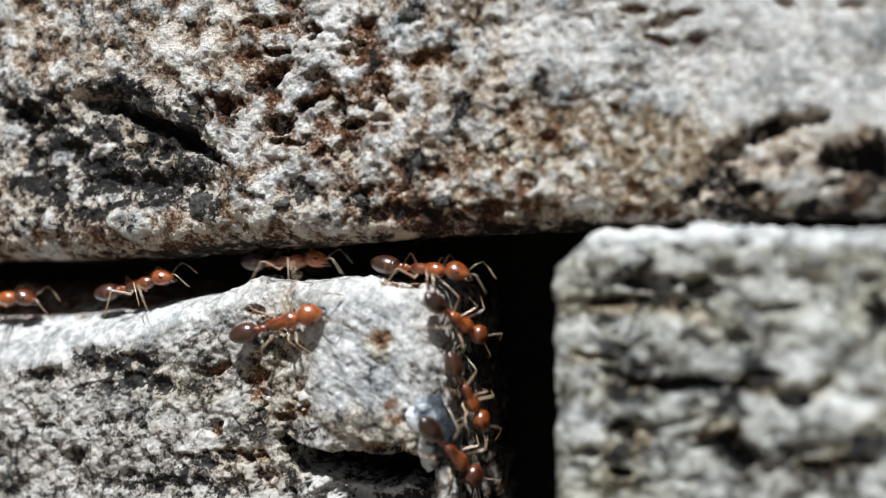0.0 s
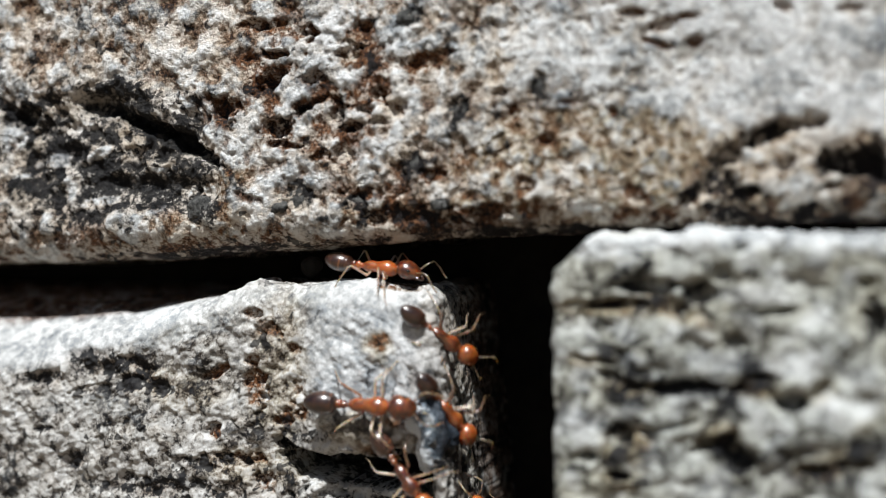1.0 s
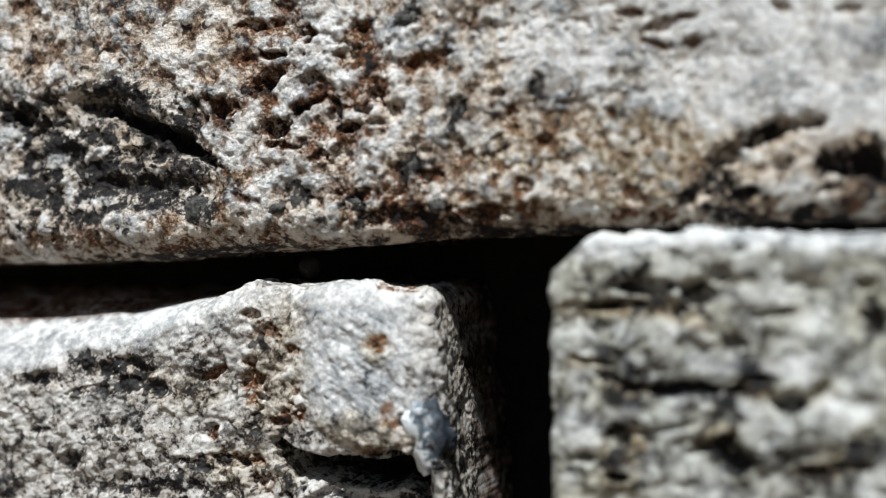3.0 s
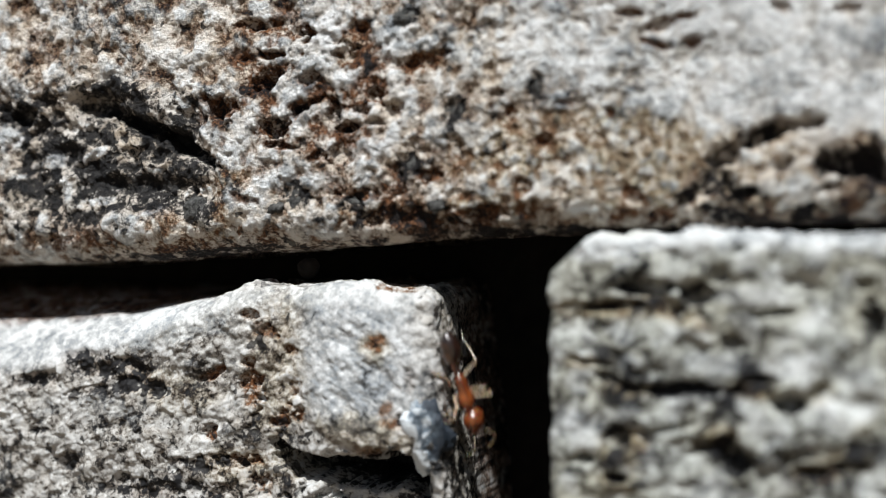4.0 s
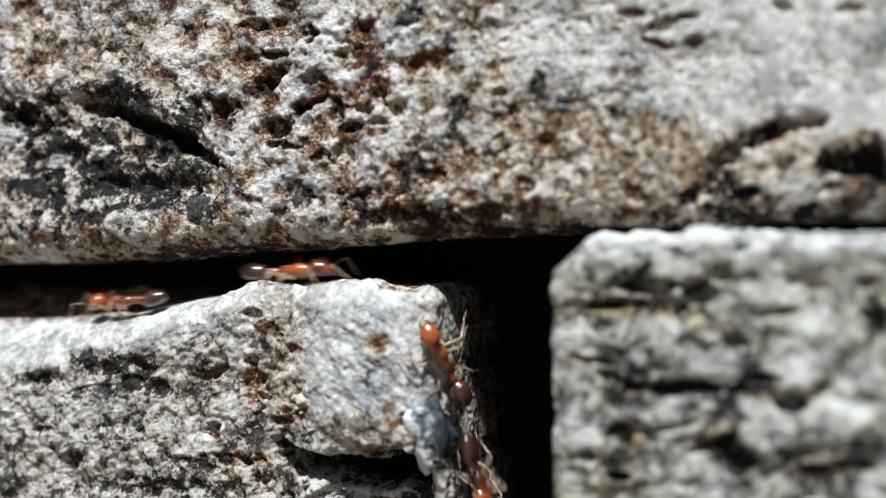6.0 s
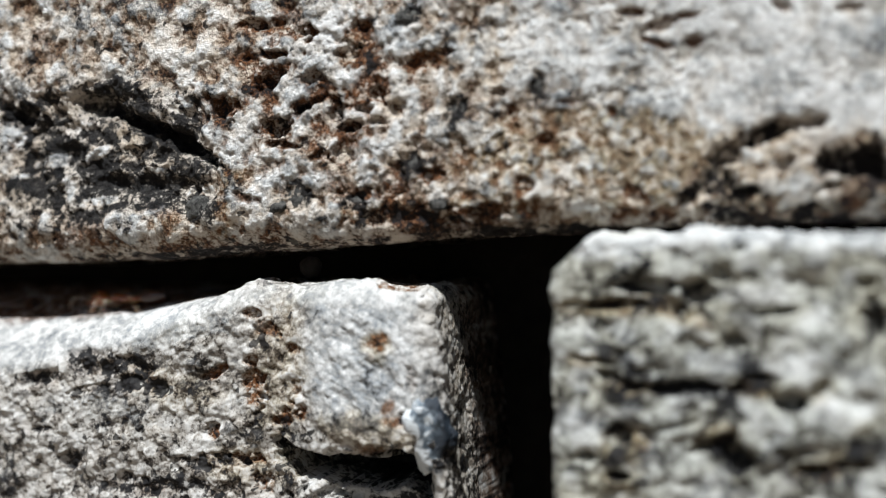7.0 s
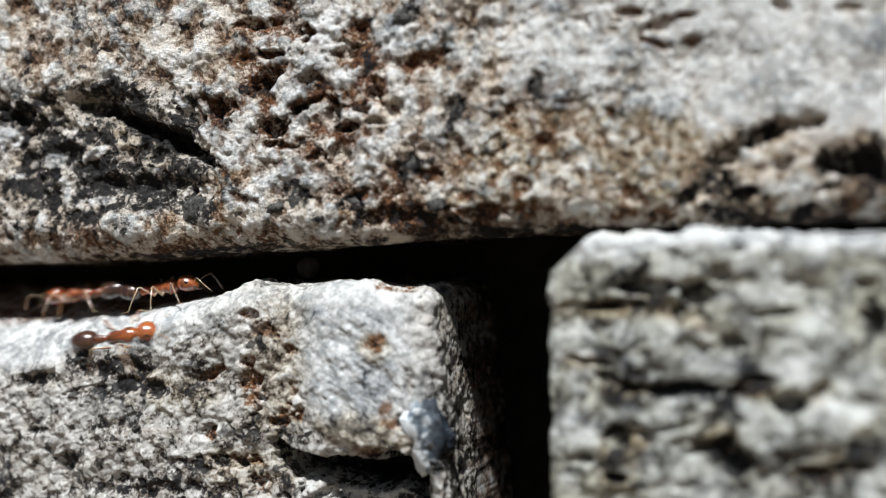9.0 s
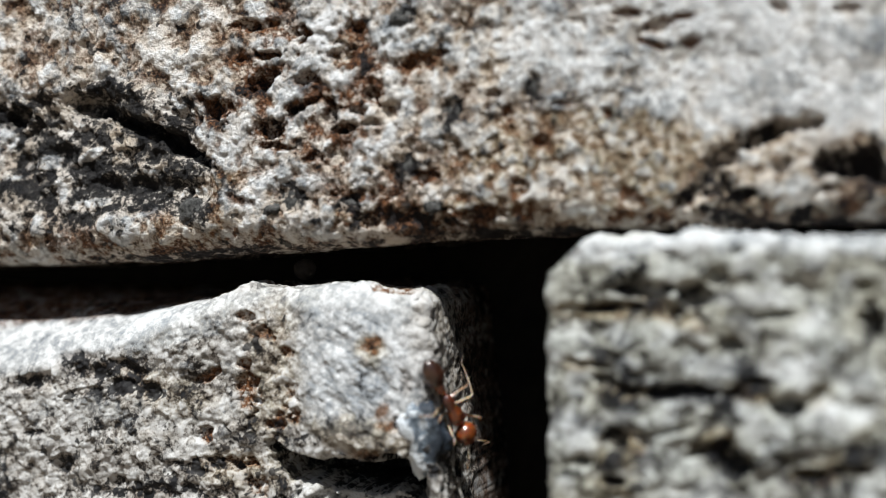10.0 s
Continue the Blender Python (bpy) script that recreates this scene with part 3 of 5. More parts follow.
def lower_warp(X, Y, Z):
    drop = np.interp(X, (-60, -18, -13, -10.5, -7.6, -6), (3.3, 2.95, 2.05, 1.0, 0.05, 0))
    w = np.clip((Z + 9) / 7.6, 0, 1)
    Z = Z + 0.22 * np.exp(-((X + 7.3) / 0.45) ** 2) * w ** 6 - 0.12 * np.exp(-((X + 6.2) / 0.6) ** 2) * w ** 6 + 0.12 * step(-5.5, -4.2, X) * w ** 6
    Z2 = Z - drop * np.exp(-np.maximum(Y, 0) / 2.2) * w
    X2 = X + 0.09 * (-1.5 - np.maximum(Z, -14)) * step(-8, 0, X)
    return X2, Y, Z2


LOWER_BLACKS = (
    (-13.95, -4.22, 1.62, 0.55, -5, 1), (-16.32, -4.97, 1.68, 0.39, 8, 0.8), (-12.32, -5.04, 0.77, 0.37, 0, 1), (-11.25, -5.09, 0.66, 0.37, -20, 1), (-14.82, -7.95, 0.65, 0.36, 0, 0.9), (-11.13, -8.92, 1.09, 0.37, 0, 0.9),
    (-9.43, -7.79, 1.06, 0.29, -10, 0.9), (-16.07, -6.84, 0.66, 0.21, 0, 0.6), (-11.89, -4.41, 0.72, 0.29, -20, 0.9), (-14.07, -5.27, 0.98, 0.17, 10, 0.7), (-9.78, -8.59, 1.16, 0.29, 0, 0.6), (-8.29, -8.54, 0.91, 0.24, 0, 0.6),
    (-1.13, -4.51, 0.20, 0.50, 0, 0.8), (-1.39, -5.87, 0.33, 0.38, 0, 0.9), (-10.01, -8.77, 3.49, 0.53, 0, 0.75), (-8.51, -7.60, 1.14, 0.28, -5, 0.8),
)
LOWER_RUSTS = (
    (-7.27, -4.02, 0.34, 0.28, 0, 1), (-7.16, -5.02, 0.55, 0.70, 0, 1.6), (-5.95, -6.01, 0.50, 0.36, 0, 1.3), (-5.34, -4.95, 0.43, 0.50, 0, 1.3), (-6.56, -2.90, 0.62, 0.28, -15, 1), (-7.27, -2.34, 0.40, 0.20, 0, 0.9),
    (-5.62, -3.58, 0.31, 0.28, 0, 0.9), (-2.28, -3.22, 0.41, 0.33, 20, 1), (-1.91, -1.30, 0.70, 0.21, 0, 1.8), (-7.50, -7.55, 0.67, 0.28, 0, 0.8), (-6.83, -8.33, 0.49, 0.32, -30, 0.8), (-8.74, -4.47, 0.50, 0.20, 30, 0.7),
    (-8.81, -6.60, 0.32, 0.28, 0, 0.8), (-5.51, -5.75, 0.57, 0.40, 0, 0.7), (-1.75, -5.70, 0.60, 0.45, -30, 0.9), (-2.95, -7.01, 0.92, 0.31, 0, 0.6),
)
LOWER_CREVICE = (
    (-4.82, -7.73, 1.40, 0.52, -14, 1), (-3.33, -7.86, 1.55, 0.72, -8, 1), (-1.83, -7.62, 0.91, 0.80, 0, 1), (-1.15, -8.05, 0.95, 0.60, -24, 1), (-5.77, -7.15, 0.79, 0.26, -30, 0.9),
)
LOWER_PALES = (
    (-9.54, -2.87, 2.31, 0.69, 12, 1), (-11.06, -2.79, 1.42, 0.78, 0, 0.9), (-7.50, -1.78, 1.12, 0.36, 8, 0.9), (-6.34, -5.63, 0.66, 0.32, 0, 1), (-4.64, -1.78, 1.29, 0.51, 0, 0.8), (-8.06, -5.66, 0.77, 0.48, 0, 0.6),
    (-2.11, -2.04, 1.24, 0.54, 0, 0.7), (-13.83, -5.90, 2.94, 0.38, 0, 0.5), (-9.08, -7.13, 0.69, 0.28, 0, 0.6),
)
LOWER_GREYS = (
    (-5.62, -3.18, 0.48, 0.99, 0, 1), (-3.37, -6.05, 0.84, 0.70, 0, 0.8), (-0.78, -4.02, 0.41, 0.96, 0, 0.8), (-4.22, -2.76, 0.94, 0.51, 0, 0.5), (-6.72, -4.31, 0.58, 0.44, 0, 0.7), (-1.70, -4.63, 0.41, 0.58, 0, 0.5),
)
LOWER_OCHRE = (
    (-6.1, -4.6, 1.5, 2.7, 0, 0.65), (-2.7, -6.4, 2.4, 0.9, -8, 0.8), (-2.4, -3.4, 0.6, 0.6, 0, 0.8), (-10.5, -5.2, 2.2, 0.8, -10, 0.5), (-7.6, -7.8, 2.2, 0.8, 0, 0.7),
)


def lower_relief(P):
    x, y, z = P[..., 0], P[..., 1], P[..., 2]
    big = fbm(P, 5.0, 111, 2)
    mid = fbm(P, 1.8, 127, 3, 0.55)
    fine = fbm(P, 0.30, 131, 3, 0.6)
    crag = fbm(P, 0.9, 171, 3, 0.6, True)
    streak = fbm(P @ np.array(((0.8, 0, 0.6), (0, 1, 0), (-0.6, 0, 0.8))) * np.array((0.6, 1, 1.4)), 0.8, 151, 3, 0.6, True)
    d1, d2, val = cells(P + 0.1 * fine[..., None], 0.34, 141)
    c1, c2, cval = cells(P + 0.3 * fine[..., None], 0.62, 161)
    wob = 0.4 * mid + 0.25 * fine
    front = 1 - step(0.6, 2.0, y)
    lump = patch(x, z, ((-3.0, -4.2, 2.75, 3.4, 8, 1),), 0.15 * mid + 0.1 * fine) * front
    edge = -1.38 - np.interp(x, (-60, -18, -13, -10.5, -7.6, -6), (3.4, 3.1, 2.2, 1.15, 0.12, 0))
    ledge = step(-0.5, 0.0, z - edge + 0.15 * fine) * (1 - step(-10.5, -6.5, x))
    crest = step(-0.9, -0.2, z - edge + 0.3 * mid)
    pits = patch(x, z, LOWER_CREVICE, 0.6 * wob) * front
    dark = patch(x, z, LOWER_BLACKS, wob) * front
    grey = patch(x, z, LOWER_GREYS, wob) * front
    white = patch(x, z, LOWER_PALES, wob + 0.3 * fine) * (1 - step(1.2, 2.2, y))
    under = patch(x, z, ((-1.9, -9.0, 3.3, 2.1, -10, 1),), 0.35 * mid + 0.2 * fine) * front * (1 - step(-0.9, -0.2, x))
    over = patch(x, z, ((-2.6, -6.3, 2.6, 0.7, -10, 1),), 0.15 * mid) * front
    rust = patch(x, z, LOWER_RUSTS, 0.5 * mid + 0.5 * fine) * (0.35 + 0.65 * step(0.15, -0.25, fine)) * (1.7 - 0.8 * lump) + 0.25 * dark
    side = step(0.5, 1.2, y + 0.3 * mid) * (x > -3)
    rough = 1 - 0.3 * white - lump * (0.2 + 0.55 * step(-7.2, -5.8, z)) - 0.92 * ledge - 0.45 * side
    push = 0.15 * big + rough * (0.24 * mid + 0.13 * crag + 0.06 * fine + 0.15 * (0.45 - d1) * (0.3 + val) + 0.12 * (0.5 - c1))
    push = push - 0.22 * np.clip(rust, 0, 1) * (1 - lump) * front + lump * (0.22 + 0.10 * streak + 0.03 * crag + 0.03 * fine) - 3.4 * pits - 0.12 * dark - 1.6 * under + 0.15 * over
    # shade painted brown-black by depth: behind the ledge, and into the joint
    rear_shade = step(1.1, 2.0, y + 0.5 * mid) * (x < -1.5)
    joint_shade = step(2.6, 5.0, y + 0.6 * mid) * (x >= -1.5)
    grain = (1 - lump) * (1 - ledge)
    speck = np.maximum(step(0.70, 0.76, cval), step(0.2, 0.14, val)) * grain * (0.35 + 0.65 * step(-3.5, -6.5, z))
    # pits, under and side carry painted shade besides the dark mineral
    black = np.clip(1.4 * dark * (0.5 + 0.5 * step(0.3, 0.5, 1 - val)) + 0.5 * np.clip(rust, 0, 1) * step(0.0, -0.3, fine) + 0.55 * speck * (1 - 0.8 * white) + 0.55 * rear_shade + 0.16 * side + 0.5 * joint_shade + 1.2 * pits + 0.8 * under, 0, 2.0)
    clean = step(0.6, 0.68, val) * grain * (1 - 0.7 * dark)
    # ledge and crest are whitened in colour to look glaringly sunlit
    return push, (black, np.clip(rust + rear_shade + 0.8 * joint_shade, 0, 1), np.clip(0.95 * lump * (1 - 0.25 * grey) * (1 - 0.6 * step(-4.9, -6.5, z + 0.5 * mid)) + 0.45 * ledge + 0.3 * crest + 0.4 * clean + 0.7 * white, 0, 0.95) * (1 - rear_shade), np.clip(0.6 * rust + 0.25 * side + 0.2 * grain + 0.75 * patch(x, z, LOWER_OCHRE, 0.5 * mid + 0.4 * fine), 0, 1))


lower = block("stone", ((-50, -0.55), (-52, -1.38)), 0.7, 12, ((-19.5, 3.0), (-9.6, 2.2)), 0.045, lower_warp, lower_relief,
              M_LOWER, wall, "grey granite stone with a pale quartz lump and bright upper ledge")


def crystal():
    """A blocky feldspar crystal with broken facets."""
    bm = bmesh.new()
    bmesh.ops.create_icosphere(bm, subdivisions=4, radius=1.0)
    for w in bm.verts:
        n = w.co.normalized()
        r = min(0.62 / max(abs(n.dot(a)), 1e-3) for a in (Vector((0.93, 0.2, 0.3)).normalized(), Vector((-0.3, 0.15, 0.94)).normalized(), Vector((0.1, 1, 0.1)).normalized()))
        w.co = n * min(r, 0.82) * (1 + 0.22 * noise.noise(n * 2.2) + 0.14 * noise.noise(n * 6) + 0.06 * noise.noise(n * 19)) * MM
        w.co.z *= 1.85
        w.co.x *= 1.15
    return bm


blue = part("crystal", crystal(), M_CRYSTAL, lower, "blue-grey feldspar crystal")
blue.location, blue.rotation_euler = Vector((-0.74, 0.42, -6.25)) * MM, (0.15, -0.22, 0.3)


def right_warp(X, Y, Z):
    cut = np.clip(1.2 - (X - 4.13) - (0.38 - Z), 0, 2) * 0.5
    return X + cut * 0.9, Y - 2.0, Z - cut * 0.9


RIGHT_PITS = (
    (7.26, -1.17, 1.63, 0.23, 1, 1), (5.71, -1.75, 1.29, 0.21, 3, 0.8), (8.57, -1.36, 0.66, 0.50, 10, 1), (8.27, -1.83, 1.07, 0.40, -24, 0.9), (9.30, -0.78, 0.46, 0.33, 42, 0.9), (9.91, -0.05, 0.36, 0.20, 20, 0.6),
    (10.91, -1.92, 0.80, 0.22, 8, 0.8), (9.59, -2.78, 0.39, 0.27, -10, 0.8), (8.02, -4.27, 1.94, 0.28, 3, 1), (11.35, -4.54, 0.69, 0.30, -4, 1), (12.01, -4.22, 0.53, 0.29, 36, 0.8), (9.78, -6.37, 0.65, 0.65, 25, 1),
    (9.13, -5.84, 0.95, 0.28, 22, 0.8), (6.15, -5.88, 0.52, 0.52, 20, 0.9), (5.23, -6.45, 0.60, 0.29, 0, 0.9),
)
RIGHT_HOLLOWS = (
    (13.60, -2.10, 0.52, 0.74, 0, 1), (13.34, -0.98, 0.37, 0.23, -20, 0.8), (5.37, -3.47, 0.81, 0.16, -6, 0.6), (6.27, -6.98, 0.48, 0.22, 0, 0.7), (11.86, -6.48, 0.53, 0.21, 0, 0.6), (6.06, -4.00, 0.87, 0.21, -20, 0.6),
    (10.56, -3.85, 0.80, 0.17, 0, 0.5), (13.22, -6.31, 0.61, 0.19, 0, 0.5), (7.77, -5.43, 1.01, 0.15, 12, 0.5), (4.75, -2.10, 0.46, 0.21, 0, 0.5),
)
RIGHT_DARKS = (
    (8.64, -1.39, 0.84, 0.45, 10, 1), (7.26, -1.17, 1.17, 0.20, 2, 0.8), (8.35, -4.31, 1.34, 0.30, 3, 1), (13.52, -2.19, 0.52, 0.97, 0, 1), (9.78, -6.42, 0.63, 0.60, 20, 1), (11.35, -4.61, 0.62, 0.30, 0, 0.9),
    (6.15, -5.94, 0.48, 0.46, 0, 0.8), (7.26, -0.32, 1.01, 0.36, -10, 0.6), (6.84, -3.68, 0.51, 0.36, 20, 0.5), (5.28, -6.45, 0.48, 0.23, 0, 0.7), (10.40, -0.34, 0.55, 0.25, 0, 0.5),
)
RIGHT_PALES = (
    (11.35, -3.46, 1.26, 0.56, 10, 1), (9.26, -3.44, 1.15, 0.43, 0, 0.8), (6.61, -3.43, 0.51, 0.38, 0, 0.9), (5.71, -0.01, 0.87, 0.45, 0, 1), (10.24, -1.42, 1.29, 0.33, 0, 0.8), (9.75, 0.24, 4.87, 0.27, 0, 1),
    (4.84, -5.39, 0.88, 0.69, 0, 0.7), (12.60, -4.88, 1.23, 0.81, 0, 0.6), (8.77, -7.23, 1.49, 0.50, 0, 0.5),
)
RIGHT_OCHRES = (
    (5.71, -1.82, 1.53, 0.34, 0, 1), (8.27, -2.04, 1.28, 0.46, -24, 1), (6.58, -4.29, 1.32, 0.34, 0, 0.9), (10.40, -4.15, 1.06, 0.33, 0, 0.8), (12.14, -4.25, 0.68, 0.49, 30, 1), (9.26, -5.70, 1.08, 0.54, 20, 1),
    (6.24, -6.19, 1.14, 0.77, 0, 1), (11.98, -6.51, 0.79, 0.41, 0, 0.8), (5.37, -3.47, 0.96, 0.30, 0, 0.8), (6.41, -7.04, 0.95, 0.43, 0, 0.8), (12.91, -6.16, 1.01, 0.40, 0, 0.6),
)


def right_relief(P):
    x, z = P[..., 0], P[..., 2]
    Q = P * np.array((0.92, 1, 1.25))
    big = fbm(Q, 3.2, 211, 2)
    mid = fbm(Q, 1.5, 221, 3, 0.5)
    fine = fbm(P, 0.4, 231, 2, 0.6)
    crag = fbm(P, 1.1, 251, 2, 0.6, True)
    g1, g2, gval = cells(P + 0.2 * fine[..., None], 0.55, 261)
    d1, d2, val = cells(Q + 0.25 * fine[..., None] + 0.3 * mid[..., None], 1.25, 241)
    wob = 0.4 * mid + 0.28 * crag + 0.15 * fine
    pits = np.maximum(patch(x, z, RIGHT_PITS, wob), patch(x, z, RIGHT_HOLLOWS, wob))
    dark = patch(x, z, RIGHT_DARKS, wob)
    pale = patch(x, z, RIGHT_PALES, wob)
    tint = patch(x, z, RIGHT_OCHRES, wob)
    rust = np.clip(0.2 * tint * step(0.4, -0.3, mid + fine) + 0.15 * pits, 0, 1)
    push = 0.2 * big + 0.26 * mid + 0.09 * fine + 0.12 * crag + 0.3 * (0.5 - d1) * (0.4 + val) - 0.5 * pits
    push = push * (0.45 + 0.55 * step(4.4, 5.8, x))
    # top edge whitened and cleared of stain, painting its brighter light
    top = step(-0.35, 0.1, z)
    # dark mineral, with shade painted into the pits
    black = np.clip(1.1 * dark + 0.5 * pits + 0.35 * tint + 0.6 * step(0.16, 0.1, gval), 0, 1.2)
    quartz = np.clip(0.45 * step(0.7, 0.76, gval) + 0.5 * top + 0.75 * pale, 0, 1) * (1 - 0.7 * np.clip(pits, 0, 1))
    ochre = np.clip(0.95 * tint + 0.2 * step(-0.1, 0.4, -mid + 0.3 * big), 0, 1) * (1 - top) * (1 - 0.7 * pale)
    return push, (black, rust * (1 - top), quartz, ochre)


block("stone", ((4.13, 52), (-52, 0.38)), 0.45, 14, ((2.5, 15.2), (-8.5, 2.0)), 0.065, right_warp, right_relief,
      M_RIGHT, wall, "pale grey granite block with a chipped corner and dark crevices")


# ---------------- ants ----------------
def tube(bm, points, radii, sides=7):
    """A tapering tube through points in millimetres, closed at both ends."""
    pts = [Vector(p) for p in points]
    rings = []
    for i, p in enumerate(pts):
        d = (pts[min(i + 1, len(pts) - 1)] - pts[max(i - 1, 0)]).normalized()
        side = d.cross(Vector((0.13, 0.21, 1))).normalized()
        up = side.cross(d)
        rings.append([bm.verts.new((p + radii[i] * (math.cos(a) * side + math.sin(a) * up)) * MM)
                      for a in [2 * math.pi * k / sides for k in range(sides)]])
    for a, b in zip(rings, rings[1:]):
        for k in range(sides):
            bm.faces.new((a[k], a[(k + 1) % sides], b[(k + 1) % sides], b[k]))
    bm.faces.new(rings[0][::-1])
    bm.faces.new(rings[-1])


def body_of_turning(profile, squash=1.0, sides=18, arch=0.0):
    """A body turned about x from (x, radius) pairs in millimetres, closed to points, squashed in height."""
    bm = bmesh.new()
    rings = []
    for x, r in profile:
        rings.append([bm.verts.new(Vector((x, r * math.cos(a), r * squash * math.sin(a) + arch * x * x)) * MM)
                      for a in [2 * math.pi * k / sides for k in range(sides)]])
    for a, b in zip(rings, rings[1:]):
        for k in range(sides):
            bm.faces.new((a[k], b[k], b[(k + 1) % sides], a[(k + 1) % sides]))
    bm.faces.new(rings[0])
    bm.faces.new(rings[-1][::-1])
    return bm


def egg(length, width, blunt=0.0, n=12, x0=0.0):
    """Profile of an egg along x, wider towards +x when blunt is positive."""
    out = []
    for i in range(n + 1):
        a = math.pi * i / n
        x = -math.cos(a)
        out.append((x0 + length / 2 * x, max(0.004, width / 2 * math.sin(a) * (1 + blunt * x))))
    return out


BODY_UP = 0.62      # the body's height over the ground


def build_ant():
    root = new("ant")
    thorax = [(-0.64, 0.02), (-0.60, 0.12), (-0.46, 0.195), (-0.28, 0.225), (-0.12, 0.195), (0.02, 0.215), (0.18, 0.275), (0.36, 0.30), (0.52, 0.25), (0.64, 0.15), (0.74, 0.06)]
    t = part("thorax", body_of_turning(thorax, 0.95, arch=-0.10), M_AMBER, root, "amber ridged thorax")
    t.location = Vector((0.05, 0, BODY_UP)) * MM
    p = part("petiole", body_of_turning([(-0.22, 0.03), (-0.16, 0.09), (-0.08, 0.14), (0.0, 0.09), (0.08, 0.075), (0.2, 0.03)], 1.25), M_AMBER, root)
    p.location = Vector((-0.66, 0, BODY_UP - 0.03)) * MM
    pp = part("postpetiole", body_of_turning([(-0.13, 0.05), (-0.09, 0.12), (0.0, 0.155), (0.08, 0.11), (0.13, 0.05)], 1.15), M_AMBER, root)
    pp.location = Vector((-0.90, 0, BODY_UP - 0.04)) * MM
    g = part("gaster", body_of_turning(egg(1.12, 0.74, 0.14), 0.94), M_BROWN, root, "dark brown glossy gaster")
    g.location, g.rotation_euler = Vector((-1.50, 0, BODY_UP)) * MM, (0, radians(6), 0)
    for i, x in enumerate((-0.18, 0.12, 0.34)):
        band = part("gaster_ring", body_of_turning([(-0.045, 0.25), (-0.035, 0.374 - 0.05 * abs(i - 1)), (0.035, 0.374 - 0.05 * abs(i - 1)), (0.045, 0.25)], 0.92), M_BAND, g, "paler band round the gaster")
        band.location = Vector((x, 0, 0)) * MM
    h = part("head", body_of_turning(egg(0.90, 0.76, -0.18), 0.84), M_AMBER, root, "orange-brown head")
    h.location, h.rotation_euler = Vector((1.16, 0, BODY_UP + 0.02)) * MM, (0, radians(18), 0)
    for s in (-1, 1):
        e = part("eye", body_of_turning(egg(0.17, 0.13), 0.9, 10), M_EYE, h)
        e.location = Vector((0.05, 0.31 * s, 0.12)) * MM
        bm = bmesh.new()
        tube(bm, ((0.32, 0.16 * s, -0.05), (0.48, 0.15 * s, -0.08), (0.60, 0.03 * s, -0.10)), (0.06, 0.05, 0.015), 6)
        part("mandible", bm, M_BROWN, h)
        bm = bmesh.new()
        tube(bm, ((0, 0, 0), (0.18, 0.24 * s, 0.24), (0.36, 0.40 * s, 0.36), (0.60, 0.42 * s, 0.20), (0.86, 0.36 * s, -0.02), (0.98, 0.33 * s, -0.10)),
             (0.018, 0.016, 0.019, 0.021, 0.028, 0.010))
        feeler = part("antenna", bm, M_LEG, h, "thin elbowed antenna")
        feeler.location = Vector((0.30, 0.12 * s, 0.08)) * MM
    for s in (-1, 1):
        for x, reach in ((0.42, 0.75), (0.12, 0.05), (-0.22, -0.85)):
            bm = bmesh.new()
            up = -BODY_UP + 0.14
            tube(bm, ((0, 0, 0), (0.06 * reach, 0.16 * s, -0.10), (0.42 * reach, 0.62 * s, 0.34), (0.50 * reach, 0.70 * s, 0.33),
                      (0.85 * reach, 1.02 * s, up + 0.22), (0.95 * reach, 1.10 * s, up), (1.22 * reach, 1.24 * s, up - 0.02)),
                 (0.05, 0.052, 0.036, 0.026, 0.020, 0.014, 0.008))
            leg = part("leg", bm, M_LEG, root, "slender amber leg")
            leg.location = Vector((x, 0.15 * s, BODY_UP - 0.14)) * MM
    return tagged(root, "small orange-brown ant with a dark glossy gaster on the granite", "ant", "ants on the wall")


first_ant = build_ant()


def pebble():
    bm = bmesh.new()
    bmesh.ops.create_icosphere(bm, subdivisions=3, radius=0.42 * MM)
    for w in bm.verts:
        w.co *= 1 + 0.18 * noise.noise(w.co * 4000)
        w.co.z *= 0.9
    return bm


grit = part("pebble", pebble(), M_PEBBLE, None)
grit.location = Vector((-5.85, 2.0, -0.70)) * MM
tagged(grit, "tiny dusty round pebble lodged in the dark joint", "pebble")


# ---------------- what moves ----------------
def stride(ant, begin, end):
    """The legs swing in two alternating sets of three while the ant is on its way."""
    legs = [o for o in ant.children if o.name.startswith("leg")]
    count = max(2, int(round((end - begin) / 0.1)))
    for leg in legs:
        x, y, z = leg.location / MM
        beat = 1 if (abs(x - 0.12) < 0.1) == (y > 0) else -1
        rows = [(0.0, pose(x * MM, y * MM, z * MM))] if begin > 0 else []
        for k in range(count + 1):
            swing = beat * (16 if k % 2 else -16)
            lift = 7 if k % 2 == (beat > 0) else -2
            rows.append((begin + (end - begin) * k / count, pose(x * MM, y * MM, z * MM, lift * (1 if y > 0 else -1), 0, swing)))
        if end < 10:
            rows.append((10.0, pose(x * MM, y * MM, z * MM)))
        walk(leg, rows)
    # the antennae sweep up and down in turn
    for feeler in [o for o in ant.children_recursive if o.name.startswith("antenna")]:
        x, y, z = feeler.location
        side = 1 if y > 0 else -1
        rows = [(0.0, pose(x, y, z))] if begin > 0 else []
        for k in range(count + 1):
            sweep = side * (9 if k % 2 else -9)
            rows.append((begin + (end - begin) * k / count, pose(x, y, z, 0, sweep, 0.6 * sweep)))
        if end < 10:
            rows.append((10.0, pose(x, y, z)))
        walk(feeler, rows)


